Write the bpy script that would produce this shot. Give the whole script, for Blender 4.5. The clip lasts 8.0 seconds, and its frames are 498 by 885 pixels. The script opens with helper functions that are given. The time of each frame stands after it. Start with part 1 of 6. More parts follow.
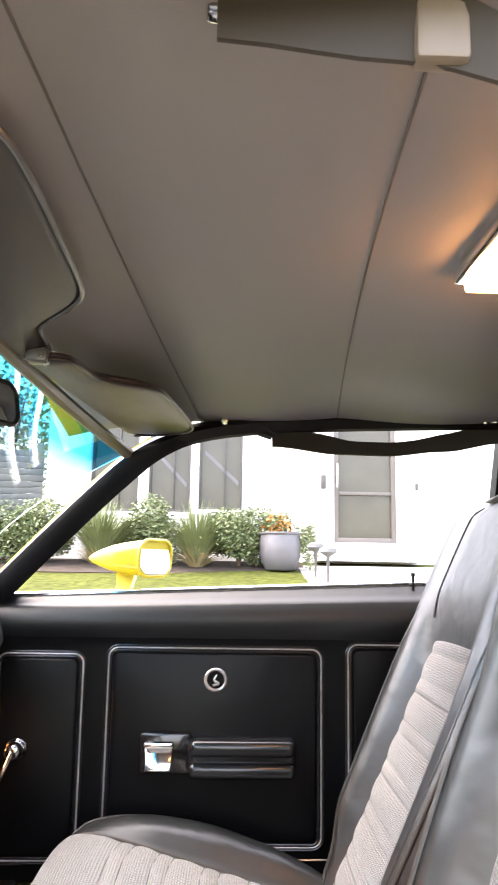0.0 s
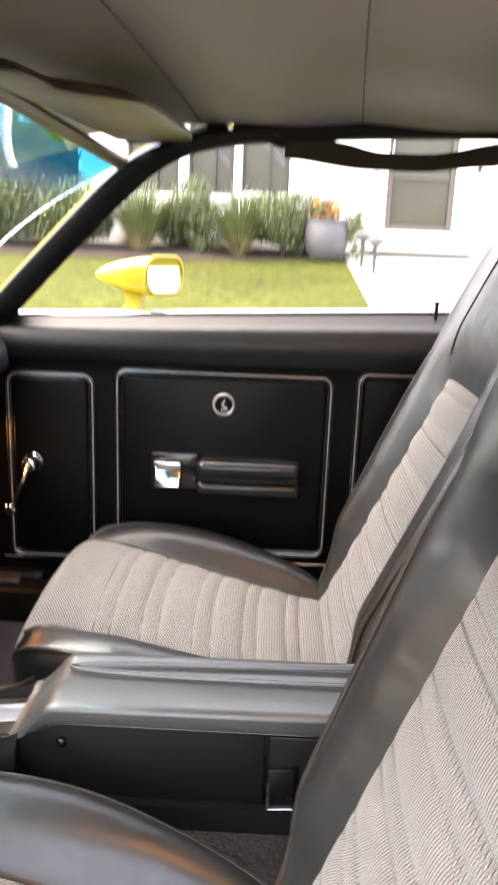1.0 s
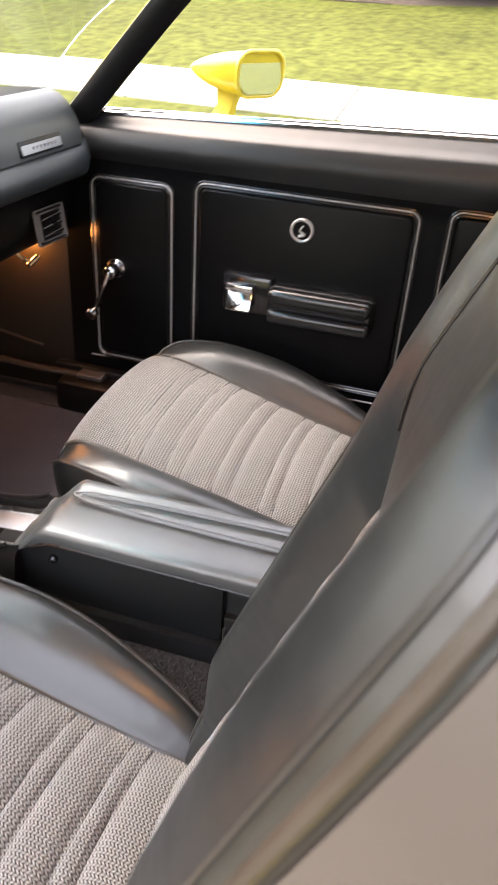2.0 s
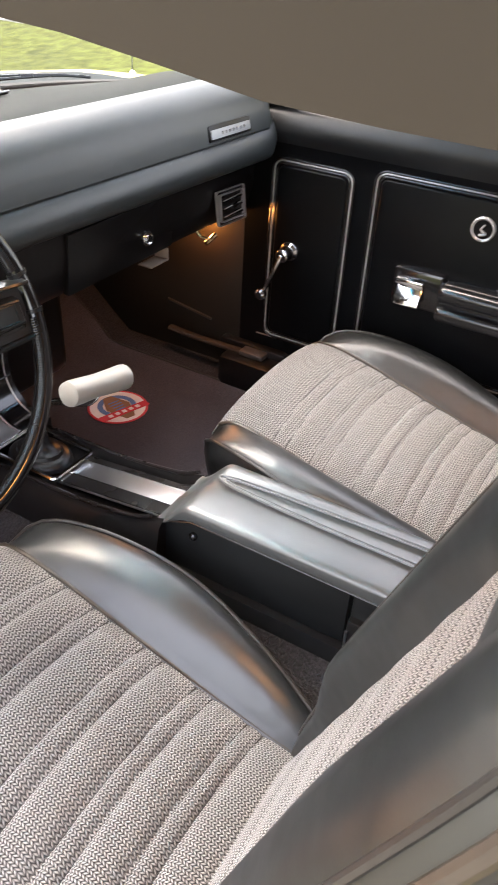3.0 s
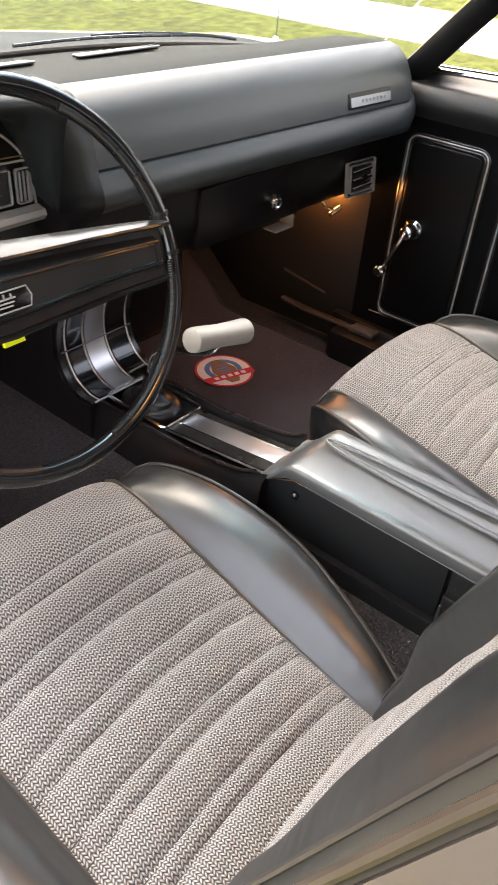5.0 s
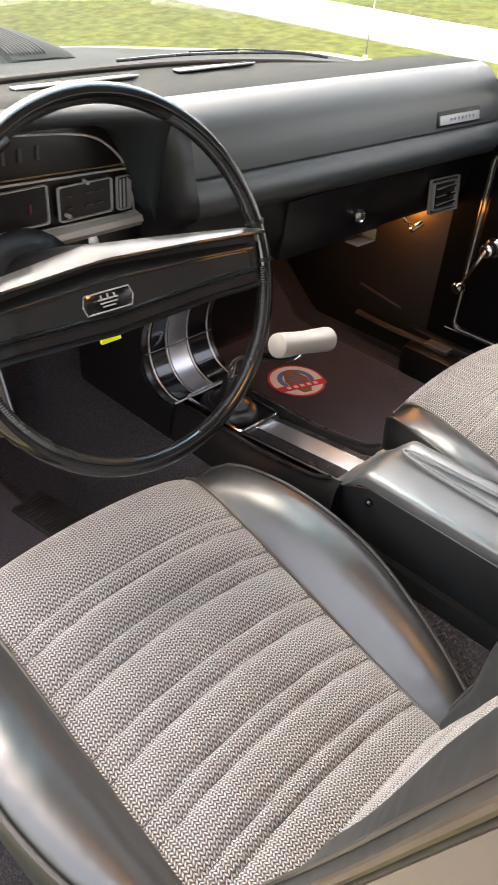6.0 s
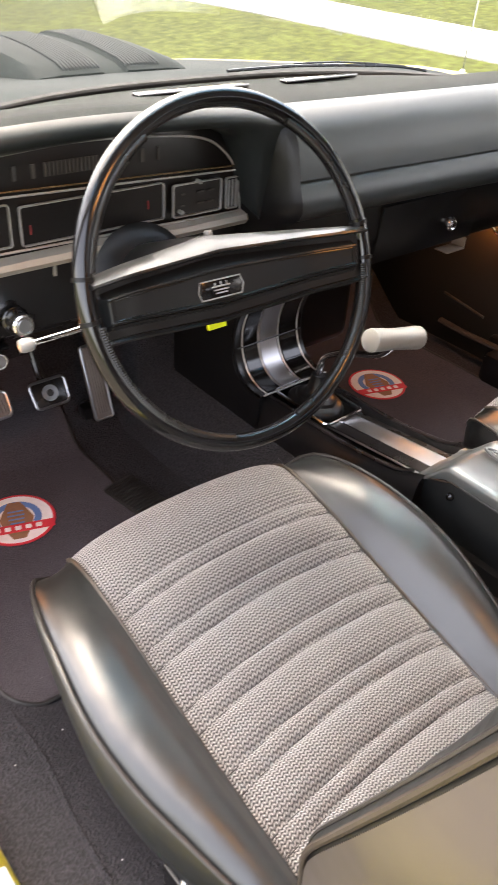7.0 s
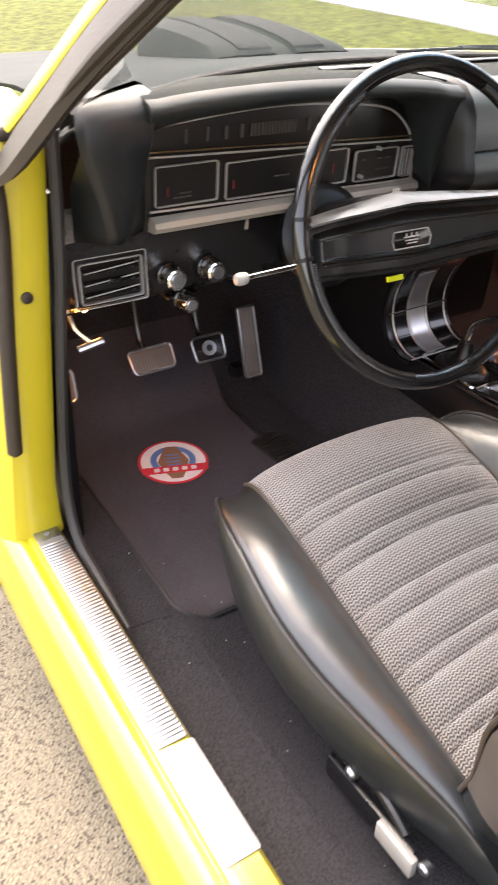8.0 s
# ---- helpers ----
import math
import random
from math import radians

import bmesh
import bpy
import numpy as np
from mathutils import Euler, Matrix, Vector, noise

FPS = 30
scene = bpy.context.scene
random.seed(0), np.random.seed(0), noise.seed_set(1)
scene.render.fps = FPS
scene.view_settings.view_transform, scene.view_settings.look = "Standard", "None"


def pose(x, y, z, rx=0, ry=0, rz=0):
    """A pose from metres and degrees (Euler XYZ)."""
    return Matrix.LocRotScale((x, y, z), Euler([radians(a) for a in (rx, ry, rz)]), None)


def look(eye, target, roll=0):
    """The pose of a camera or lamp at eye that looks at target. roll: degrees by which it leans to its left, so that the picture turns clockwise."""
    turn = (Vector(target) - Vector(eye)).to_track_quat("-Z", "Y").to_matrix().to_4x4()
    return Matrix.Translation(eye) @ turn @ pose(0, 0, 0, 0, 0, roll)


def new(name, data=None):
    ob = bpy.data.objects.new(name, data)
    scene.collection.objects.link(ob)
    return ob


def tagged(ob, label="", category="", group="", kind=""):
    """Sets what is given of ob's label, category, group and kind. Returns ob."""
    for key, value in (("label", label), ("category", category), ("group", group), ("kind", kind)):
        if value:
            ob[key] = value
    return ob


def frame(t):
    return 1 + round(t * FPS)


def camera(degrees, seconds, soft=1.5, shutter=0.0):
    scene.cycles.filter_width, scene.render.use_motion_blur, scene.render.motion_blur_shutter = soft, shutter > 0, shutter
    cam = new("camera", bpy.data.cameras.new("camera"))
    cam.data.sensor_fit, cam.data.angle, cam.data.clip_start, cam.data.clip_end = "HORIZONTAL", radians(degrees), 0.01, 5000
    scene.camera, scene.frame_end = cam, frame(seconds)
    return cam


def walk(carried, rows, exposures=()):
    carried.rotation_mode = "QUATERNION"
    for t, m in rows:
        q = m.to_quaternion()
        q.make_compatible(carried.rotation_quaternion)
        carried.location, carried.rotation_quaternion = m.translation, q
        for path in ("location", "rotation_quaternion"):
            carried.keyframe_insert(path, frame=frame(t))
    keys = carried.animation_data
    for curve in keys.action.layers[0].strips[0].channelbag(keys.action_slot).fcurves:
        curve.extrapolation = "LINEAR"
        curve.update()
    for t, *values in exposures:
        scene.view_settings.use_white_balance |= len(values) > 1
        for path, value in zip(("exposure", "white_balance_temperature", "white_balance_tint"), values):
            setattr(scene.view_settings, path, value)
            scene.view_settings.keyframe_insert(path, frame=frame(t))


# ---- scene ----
cam = camera(36.3, 8.0, shutter=0.4)
PATH = [
    (0, (-0.041, -0.06, 1.006), (0.01, 1.912, 1.337), 0.9),
    (0.5, (-0.039, -0.058, 1.0), (-0.073, 1.934, 1.171), 1.6),
    (0.8, (-0.01, -0.047, 1.024), (-0.042, 1.944, 0.837), 1.6),
    (1, (0.044, 0.047, 1.101), (-0.009, 1.984, 0.609), 2.1),
    (1.2, (0.087, 0.098, 1.174), (-0.015, 1.97, 0.477), 3.0),
    (2.3, (0.307, 0.152, 1.244), (-0.258, 1.716, 0.133), 4.0),
    (2.5, (0.308, 0.154, 1.257), (-0.329, 1.68, 0.132), 4.2),
    (3, (0.28, 0.165, 1.281), (-0.505, 1.594, 0.123), 3.4),
    (3.5, (0.276, 0.181, 1.255), (-0.562, 1.542, 0.052), 3.3),
    (4, (0.274, 0.169, 1.256), (-0.591, 1.502, 0.041), 3.6),
    (4.2, (0.273, 0.161, 1.257), (-0.602, 1.485, 0.041), 4.0),
    (5.3, (0.266, 0.101, 1.247), (-0.725, 1.369, 0.059), 5.1),
    (5.5, (0.265, 0.093, 1.248), (-0.751, 1.341, 0.061), 4.9),
    (6, (0.264, 0.069, 1.249), (-0.815, 1.275, 0.074), 4.9),
    (6.5, (0.267, 0.039, 1.253), (-0.874, 1.193, 0.084), 4.8),
    (7, (0.291, -0.014, 1.251), (-0.915, 1.081, 0.092), 4.5),
    (7.5, (0.297, -0.115, 1.238), (-0.977, 0.902, 0.08), 4.1),
    (8, (0.32, -0.209, 1.224), (-1.011, 0.72, 0.055), 3.9),
]
walk(cam, [(t, look(eye, target, roll)) for t, eye, target, roll in PATH],
     exposures=[(0, 3.82, 7050, 18), (0.5, 3.7, 7250, 18), (1, 3.58, 7550, 18), (2.5, 3.58, 7450, 18), (3, 3.68, 7350, 16), (3.5, 3.6, 7450, 14), (5.5, 3.56, 7600, 15), (7, 3.55, 7700, 16), (8, 3.45, 7700, 18)])
# ---- world, sun, exposure ----
SUN_DIR = Vector((-0.48, 0.07, 0.87)).normalized()
world = bpy.data.worlds.new("sky")
scene.world = world
world.use_nodes = True
wn = world.node_tree
sky = wn.nodes.new("ShaderNodeTexSky")
sky.sky_type, sky.sun_disc = "NISHITA", False
sky.sun_elevation = math.asin(SUN_DIR.z)
sky.sun_rotation = math.atan2(SUN_DIR.x, SUN_DIR.y)
sky.dust_density = 3.0
haze = wn.nodes.new("ShaderNodeHueSaturation")
haze.inputs["Saturation"].default_value = 0.62
wn.links.new(sky.outputs[0], haze.inputs["Color"])
wn.links.new(haze.outputs[0], wn.nodes["Background"].inputs[0])
wn.nodes["Background"].inputs[1].default_value = 0.15
sun = new("sun", bpy.data.lights.new("sun", "SUN"))
sun.data.energy, sun.data.angle, sun.data.color = 0.62, radians(80), (1.0, 0.95, 0.88)
sun.matrix_world = look(SUN_DIR * 30, (0, 0, 0))


# ---- mesh helpers ----
def lerp(table, x):
    """Straight interpolation in a table of (x, value)."""
    if x <= table[0][0]:
        return table[0][1]
    for (a, u), (b, v) in zip(table, table[1:]):
        if x <= b:
            return u + (v - u) * (x - a) / (b - a)
    return table[-1][1]


def smooth(table, x):
    """Like lerp, eased between the knots."""
    if x <= table[0][0]:
        return table[0][1]
    for (a, u), (b, v) in zip(table, table[1:]):
        if x <= b:
            k = (x - a) / (b - a)
            return u + (v - u) * k * k * (3 - 2 * k)
    return table[-1][1]


def curve(table, x):
    """A smooth cubic through a table of (x, value)."""
    if x <= table[0][0]:
        return table[0][1]
    for i in range(len(table) - 1):
        (a, u), (b, v) = table[i], table[i + 1]
        if x <= b:
            p, q = table[max(i - 1, 0)], table[min(i + 2, len(table) - 1)]
            m0 = (v - p[1]) / (b - p[0]) * (b - a)
            m1 = (q[1] - u) / (q[0] - a) * (b - a)
            t = (x - a) / (b - a)
            return (2 * t ** 3 - 3 * t * t + 1) * u + (t ** 3 - 2 * t * t + t) * m0 + (3 * t * t - 2 * t ** 3) * v + (t ** 3 - t * t) * m1
    return table[-1][1]


def grid(fn, nu, nv, closed_u=False):
    """A surface fn(u, v) -> (point, uv in metres), u and v from 0 to 1."""
    bm = bmesh.new()
    lay = bm.loops.layers.uv.new("uv")
    vs, uvs = [], []
    for i in range(nu + (0 if closed_u else 1)):
        row, ruv = [], []
        for j in range(nv + 1):
            p, t = fn(i / nu, j / nv)
            row.append(bm.verts.new(p))
            ruv.append(t)
        vs.append(row)
        uvs.append(ruv)
    n = len(vs)
    for i in range(n if closed_u else n - 1):
        k = (i + 1) % n
        for j in range(nv):
            f = bm.faces.new((vs[i][j], vs[k][j], vs[k][j + 1], vs[i][j + 1]))
            for loop, t in zip(f.loops, (uvs[i][j], uvs[k][j], uvs[k][j + 1], uvs[i][j + 1])):
                loop[lay].uv = t
    return bm


def thick(bm, depth):
    """Gives a sheet its thickness, against the normals."""
    bmesh.ops.recalc_face_normals(bm, faces=bm.faces)
    bmesh.ops.solidify(bm, geom=bm.faces[:], thickness=depth)
    return bm


def loft(rings, caps=True, closed=True, bm=None):
    """Skins rings of equally many points."""
    bm = bm or bmesh.new()
    vs = [[bm.verts.new(p) for p in r] for r in rings]
    n = len(vs[0])
    for a, b in zip(vs, vs[1:]):
        for i in range(n if closed else n - 1):
            k = (i + 1) % n
            bm.faces.new((a[i], a[k], b[k], b[i]))
    if caps and closed:
        bm.faces.new(vs[0])
        bm.faces.new(vs[-1][::-1])
    bmesh.ops.recalc_face_normals(bm, faces=bm.faces)
    return bm


def smooth_path(pts, steps=6, closed=False):
    """Catmull-Rom through the points."""
    pts = [Vector(p) for p in pts]
    n, out = len(pts), []
    for i in range(n if closed else n - 1):
        if closed:
            a, b, c, d = (pts[(i + k) % n] for k in (-1, 0, 1, 2))
        else:
            a, b, c, d = pts[max(i - 1, 0)], pts[i], pts[i + 1], pts[min(i + 2, n - 1)]
        for s in range(steps):
            t = s / steps
            out.append(0.5 * (2 * b + (c - a) * t + (2 * a - 5 * b + 4 * c - d) * t * t + (3 * b - a - 3 * c + d) * t ** 3))
    return out if closed else out + [pts[-1]]


def tube(pts, r, n=8, closed=False, flat=1.0, bm=None):
    """A tube along points; r a radius or a function of 0..1; flat squeezes it along its second axis."""
    bm = bm or bmesh.new()
    pts = [Vector(p) for p in pts]
    m, rings, prev = len(pts), [], None
    for i, p in enumerate(pts):
        if closed:
            d = pts[(i + 1) % m] - pts[i - 1]
        else:
            d = pts[min(i + 1, m - 1)] - pts[max(i - 1, 0)]
        d.normalize()
        up = prev or (Vector((0, 0, 1)) if abs(d.z) < 0.9 else Vector((1, 0, 0)))
        side = d.cross(up).normalized()
        prev = side.cross(d).normalized()
        rad = r(i / max(m - 1, 1)) if callable(r) else r
        rings.append([p + rad * (math.cos(a) * side + math.sin(a) * flat * prev) for a in (2 * math.pi * k / n for k in range(n))])
    vs = [[bm.verts.new(q) for q in ring] for ring in rings]
    for i in range(m if closed else m - 1):
        a, b = vs[i], vs[(i + 1) % m]
        for k in range(n):
            bm.faces.new((a[k], a[(k + 1) % n], b[(k + 1) % n], b[k]))
    if not closed:
        bm.faces.new(vs[0][::-1])
        bm.faces.new(vs[-1])
    bmesh.ops.recalc_face_normals(bm, faces=bm.faces)
    return bm


def rbox(c, s, bevel=0.004, seg=2, m=None):
    """A box of centre c and size s with rounded edges; m turns it about its centre."""
    bm = bmesh.new()
    bmesh.ops.create_cube(bm, size=1)
    bmesh.ops.scale(bm, vec=s, verts=bm.verts)
    if bevel:
        bmesh.ops.bevel(bm, geom=bm.edges[:], offset=min(bevel, min(s) * 0.49), segments=seg, affect="EDGES", profile=0.5)
    bmesh.ops.transform(bm, matrix=Matrix.Translation(c) @ (m or Matrix()), verts=bm.verts)
    return bm


def lathe(profile, m, n=24):
    """Turns (radius, height) round the z axis of the pose m, with the ends closed."""
    bm = bmesh.new()
    vs = [[bm.verts.new(m @ Vector((r * math.cos(a), r * math.sin(a), h))) for a in (2 * math.pi * k / n for k in range(n))] for r, h in profile]
    for a, b in zip(vs, vs[1:]):
        for k in range(n):
            bm.faces.new((a[k], a[(k + 1) % n], b[(k + 1) % n], b[k]))
    bm.faces.new(vs[0][::-1])
    bm.faces.new(vs[-1])
    bmesh.ops.recalc_face_normals(bm, faces=bm.faces)
    return bm


def slab(outline, m, depth, bevel=0.0, seg=2):
    """A plate from an outline in the xy plane of the pose m, rising by depth."""
    bm = bmesh.new()
    low = [bm.verts.new((x, y, 0)) for x, y in outline]
    high = [bm.verts.new((x, y, depth)) for x, y in outline]
    n = len(outline)
    for i in range(n):
        bm.faces.new((low[i], low[(i + 1) % n], high[(i + 1) % n], high[i]))
    bm.faces.new(low[::-1])
    top = bm.faces.new(high)
    bmesh.ops.recalc_face_normals(bm, faces=bm.faces)
    if bevel:
        bmesh.ops.bevel(bm, geom=list(top.edges), offset=bevel, segments=seg, affect="EDGES", profile=0.5)
    bmesh.ops.transform(bm, matrix=m, verts=bm.verts)
    return bm


def rounded(w, h, r, n=5, x0=0.0, y0=0.0):
    """The outline of a rounded rectangle."""
    out = []
    for cx, cy, a0 in ((w / 2 - r, h / 2 - r, 0), (r - w / 2, h / 2 - r, 90), (r - w / 2, r - h / 2, 180), (w / 2 - r, r - h / 2, 270)):
        for k in range(n + 1):
            a = radians(a0 + 90 * k / n)
            out.append((x0 + cx + r * math.cos(a), y0 + cy + r * math.sin(a)))
    return out


def join(*bms):
    """One bmesh out of several."""
    out = bmesh.new()
    for b in bms:
        me = bpy.data.meshes.new("tmp")
        b.to_mesh(me)
        out.from_mesh(me)
        bpy.data.meshes.remove(me)
        b.free()
    return out


def to_object(name, bm, material, sharp=40):
    me = bpy.data.meshes.new(name)
    bm.to_mesh(me)
    bm.free()
    me.materials.append(material)
    me.shade_smooth()
    me.set_sharp_from_angle(angle=radians(sharp))
    return new(name, me)


def thing(name, label, category, base=(0, 0, 0), group="", kind=""):
    ob = new(name)
    ob.empty_display_size = 0.05
    ob.matrix_basis = Matrix.Translation(base)
    return tagged(ob, label, category, group, kind)


def part(name, bm, material, parent, label="", sharp=40):
    ob = to_object(name, bm, material, sharp)
    ob.parent = parent
    up, m = parent, Matrix()
    while up:
        m = up.matrix_basis.inverted() @ m if up.type == "EMPTY" else m
        up = up.parent
    ob.matrix_parent_inverse = m if parent.type == "EMPTY" else Matrix()
    return tagged(ob, label)


def single(name, bm, material, label, category, kind="", group="", sharp=40):
    return tagged(to_object(name, bm, material, sharp), label, category, group, kind)


# plane poses: local x, y and z (outward) given as world directions
def facing(o, x, y):
    x, y = Vector(x).normalized(), Vector(y).normalized()
    z = x.cross(y).normalized()
    y = z.cross(x)
    return Matrix.Translation(o) @ Matrix((x, y, z)).transposed().to_4x4()


# ---- materials ----
def material(name, base, rough=0.5, metal=0.0, var=0.15, scale=8.0, bump=0.0, grain=300.0, fine=0.0, coat=0.0, spec=0.5, rvar=0.08, dent=0.0, dents=22.0):
    """A surface with stains at one scale (scale per metre) and grain at another (grain per metre)."""
    m = bpy.data.materials.new(name)
    m.use_nodes = True
    nt = m.node_tree
    bsdf = nt.nodes["Principled BSDF"]
    bsdf.inputs["Metallic"].default_value = metal
    bsdf.inputs["Coat Weight"].default_value = coat
    bsdf.inputs["Coat Roughness"].default_value = 0.06
    bsdf.inputs["Specular IOR Level"].default_value = spec
    tc = nt.nodes.new("ShaderNodeTexCoord")
    big = nt.nodes.new("ShaderNodeTexNoise")
    big.inputs["Scale"].default_value, big.inputs["Detail"].default_value = scale, 5
    nt.links.new(tc.outputs["Object"], big.inputs["Vector"])
    small = nt.nodes.new("ShaderNodeTexNoise")
    small.inputs["Scale"].default_value, small.inputs["Detail"].default_value = grain, 3
    nt.links.new(tc.outputs["Object"], small.inputs["Vector"])
    mix = nt.nodes.new("ShaderNodeMix")
    mix.data_type = "RGBA"
    nt.links.new(big.outputs[0], mix.inputs[0])
    mix.inputs[6].default_value = (*[c * (1 - var) for c in base], 1)
    mix.inputs[7].default_value = (*[min(1, c * (1 + var)) for c in base], 1)
    col = mix.outputs[2]
    if fine:
        mul = nt.nodes.new("ShaderNodeMix")
        mul.data_type, mul.blend_type = "RGBA", "MULTIPLY"
        mul.inputs[0].default_value = 1
        ramp = nt.nodes.new("ShaderNodeMapRange")
        ramp.inputs[1].default_value, ramp.inputs[2].default_value = 0.3, 0.7
        ramp.inputs[3].default_value, ramp.inputs[4].default_value = 1 - fine, 1 + fine
        nt.links.new(small.outputs[0], ramp.inputs[0])
        nt.links.new(col, mul.inputs[6])
        nt.links.new(ramp.outputs[0], mul.inputs[7])
        col = mul.outputs[2]
    nt.links.new(col, bsdf.inputs["Base Color"])
    rr = nt.nodes.new("ShaderNodeMapRange")
    rr.inputs[3].default_value, rr.inputs[4].default_value = max(0.02, rough - rvar), min(1, rough + rvar)
    nt.links.new(big.outputs[0], rr.inputs[0])
    nt.links.new(rr.outputs[0], bsdf.inputs["Roughness"])
    if dent:
        wave = nt.nodes.new("ShaderNodeTexNoise")
        wave.inputs["Scale"].default_value, wave.inputs["Detail"].default_value = dents, 2
        nt.links.new(tc.outputs["Object"], wave.inputs["Vector"])
        soft = nt.nodes.new("ShaderNodeBump")
        soft.inputs["Strength"].default_value, soft.inputs["Distance"].default_value = 1.0, dent
        nt.links.new(wave.outputs[0], soft.inputs["Height"])
        nt.links.new(soft.outputs[0], bsdf.inputs["Normal"])
    if bump:
        b = nt.nodes.new("ShaderNodeBump")
        b.inputs["Strength"].default_value, b.inputs["Distance"].default_value = 1.0, bump
        nt.links.new(small.outputs[0], b.inputs["Height"])
        if dent:
            nt.links.new(soft.outputs[0], b.inputs["Normal"])
        nt.links.new(b.outputs[0], bsdf.inputs["Normal"])
    return m


def herringbone(name, dark, light, row=0.0038, stitch=0.0047):
    """Woven cloth: slanted stitches whose lean turns from row to row."""
    m = material(name, light, 0.85, var=0.08, scale=14)
    nt = m.node_tree
    bsdf = nt.nodes["Principled BSDF"]
    old = bsdf.inputs["Base Color"].links[0].from_socket
    uv = nt.nodes.new("ShaderNodeUVMap")
    uv.uv_map = "uv"
    sep = nt.nodes.new("ShaderNodeSeparateXYZ")
    nt.links.new(uv.outputs[0], sep.inputs[0])

    def calc(op, a, b=None):
        n = nt.nodes.new("ShaderNodeMath")
        n.operation = op
        for k, v in enumerate((a, b)):
            if v is None:
                continue
            if isinstance(v, float):
                n.inputs[k].default_value = v
            else:
                nt.links.new(v, n.inputs[k])
        return n.outputs[0]

    jit = nt.nodes.new("ShaderNodeTexNoise")
    jit.inputs["Scale"].default_value = 120
    nt.links.new(uv.outputs[0], jit.inputs["Vector"])
    wob = calc("MULTIPLY", jit.outputs[0], 0.0012)
    v, u = calc("ADD", sep.outputs[0], wob), calc("ADD", sep.outputs[1], wob)
    zig = calc("PINGPONG", v, row)
    rib = calc("ABSOLUTE", calc("SINE", calc("MULTIPLY", calc("ADD", u, zig), math.pi / stitch)))
    gap = calc("ABSOLUTE", calc("SINE", calc("MULTIPLY", v, math.pi / row)))
    height = calc("MULTIPLY", calc("POWER", rib, 1.55), calc("ADD", calc("MULTIPLY", calc("POWER", gap, 0.9), 0.95), 0.05))
    mix = nt.nodes.new("ShaderNodeMix")
    mix.data_type = "RGBA"
    mix.inputs[6].default_value = (*dark, 1)
    nt.links.new(height, mix.inputs[0])
    nt.links.new(old, mix.inputs[7])
    nt.links.new(mix.outputs[2], bsdf.inputs["Base Color"])
    bmp = nt.nodes.new("ShaderNodeBump")
    bmp.inputs["Strength"].default_value, bmp.inputs["Distance"].default_value = 1.0, 0.0013
    nt.links.new(height, bmp.inputs["Height"])
    nt.links.new(bmp.outputs[0], bsdf.inputs["Normal"])
    bsdf.inputs["Sheen Weight"].default_value = 0.35
    bsdf.inputs["Sheen Roughness"].default_value = 0.45
    return m


def speckled(name, base, chip, scale, share, rough=0.9, bump=0.004):
    """Exposed aggregate: stones of two colours in a matrix."""
    m = material(name, base, rough, var=0.35, scale=9, grain=200, fine=0.35)
    nt = m.node_tree
    bsdf = nt.nodes["Principled BSDF"]
    old = bsdf.inputs["Base Color"].links[0].from_socket
    tc = nt.nodes.new("ShaderNodeTexCoord")
    vor = nt.nodes.new("ShaderNodeTexVoronoi")
    vor.inputs["Scale"].default_value = scale
    nt.links.new(tc.outputs["Object"], vor.inputs["Vector"])
    sep = nt.nodes.new("ShaderNodeSeparateColor")
    nt.links.new(vor.outputs["Color"], sep.inputs[0])
    less = nt.nodes.new("ShaderNodeMath")
    less.operation = "LESS_THAN"
    less.inputs[1].default_value = share
    nt.links.new(sep.outputs[0], less.inputs[0])
    near = nt.nodes.new("ShaderNodeMath")
    near.operation = "LESS_THAN"
    near.inputs[1].default_value = 0.6
    nt.links.new(vor.outputs["Distance"], near.inputs[0])
    both = nt.nodes.new("ShaderNodeMath")
    both.operation = "MULTIPLY"
    nt.links.new(less.outputs[0], both.inputs[0])
    nt.links.new(near.outputs[0], both.inputs[1])
    mix = nt.nodes.new("ShaderNodeMix")
    mix.data_type = "RGBA"
    nt.links.new(both.outputs[0], mix.inputs[0])
    nt.links.new(old, mix.inputs[6])
    mix.inputs[7].default_value = (*chip, 1)
    nt.links.new(mix.outputs[2], bsdf.inputs["Base Color"])
    b = nt.nodes.new("ShaderNodeBump")
    b.inputs["Strength"].default_value, b.inputs["Distance"].default_value = 0.8, bump
    nt.links.new(vor.outputs["Distance"], b.inputs["Height"])
    nt.links.new(b.outputs[0], bsdf.inputs["Normal"])
    return m


def glass(name, tint=(1, 1, 1), rough=0.0):
    m = bpy.data.materials.new(name)
    m.use_nodes = True
    bsdf = m.node_tree.nodes["Principled BSDF"]
    bsdf.inputs["Base Color"].default_value = (*tint, 1)
    bsdf.inputs["Transmission Weight"].default_value = 1
    bsdf.inputs["Roughness"].default_value = rough
    bsdf.inputs["IOR"].default_value = 1.45
    return m


def glow(name, colour, strength):
    m = bpy.data.materials.new(name)
    m.use_nodes = True
    bsdf = m.node_tree.nodes["Principled BSDF"]
    bsdf.inputs["Base Color"].default_value = (*colour, 1)
    bsdf.inputs["Emission Color"].default_value = (*colour, 1)
    bsdf.inputs["Emission Strength"].default_value = strength
    return m


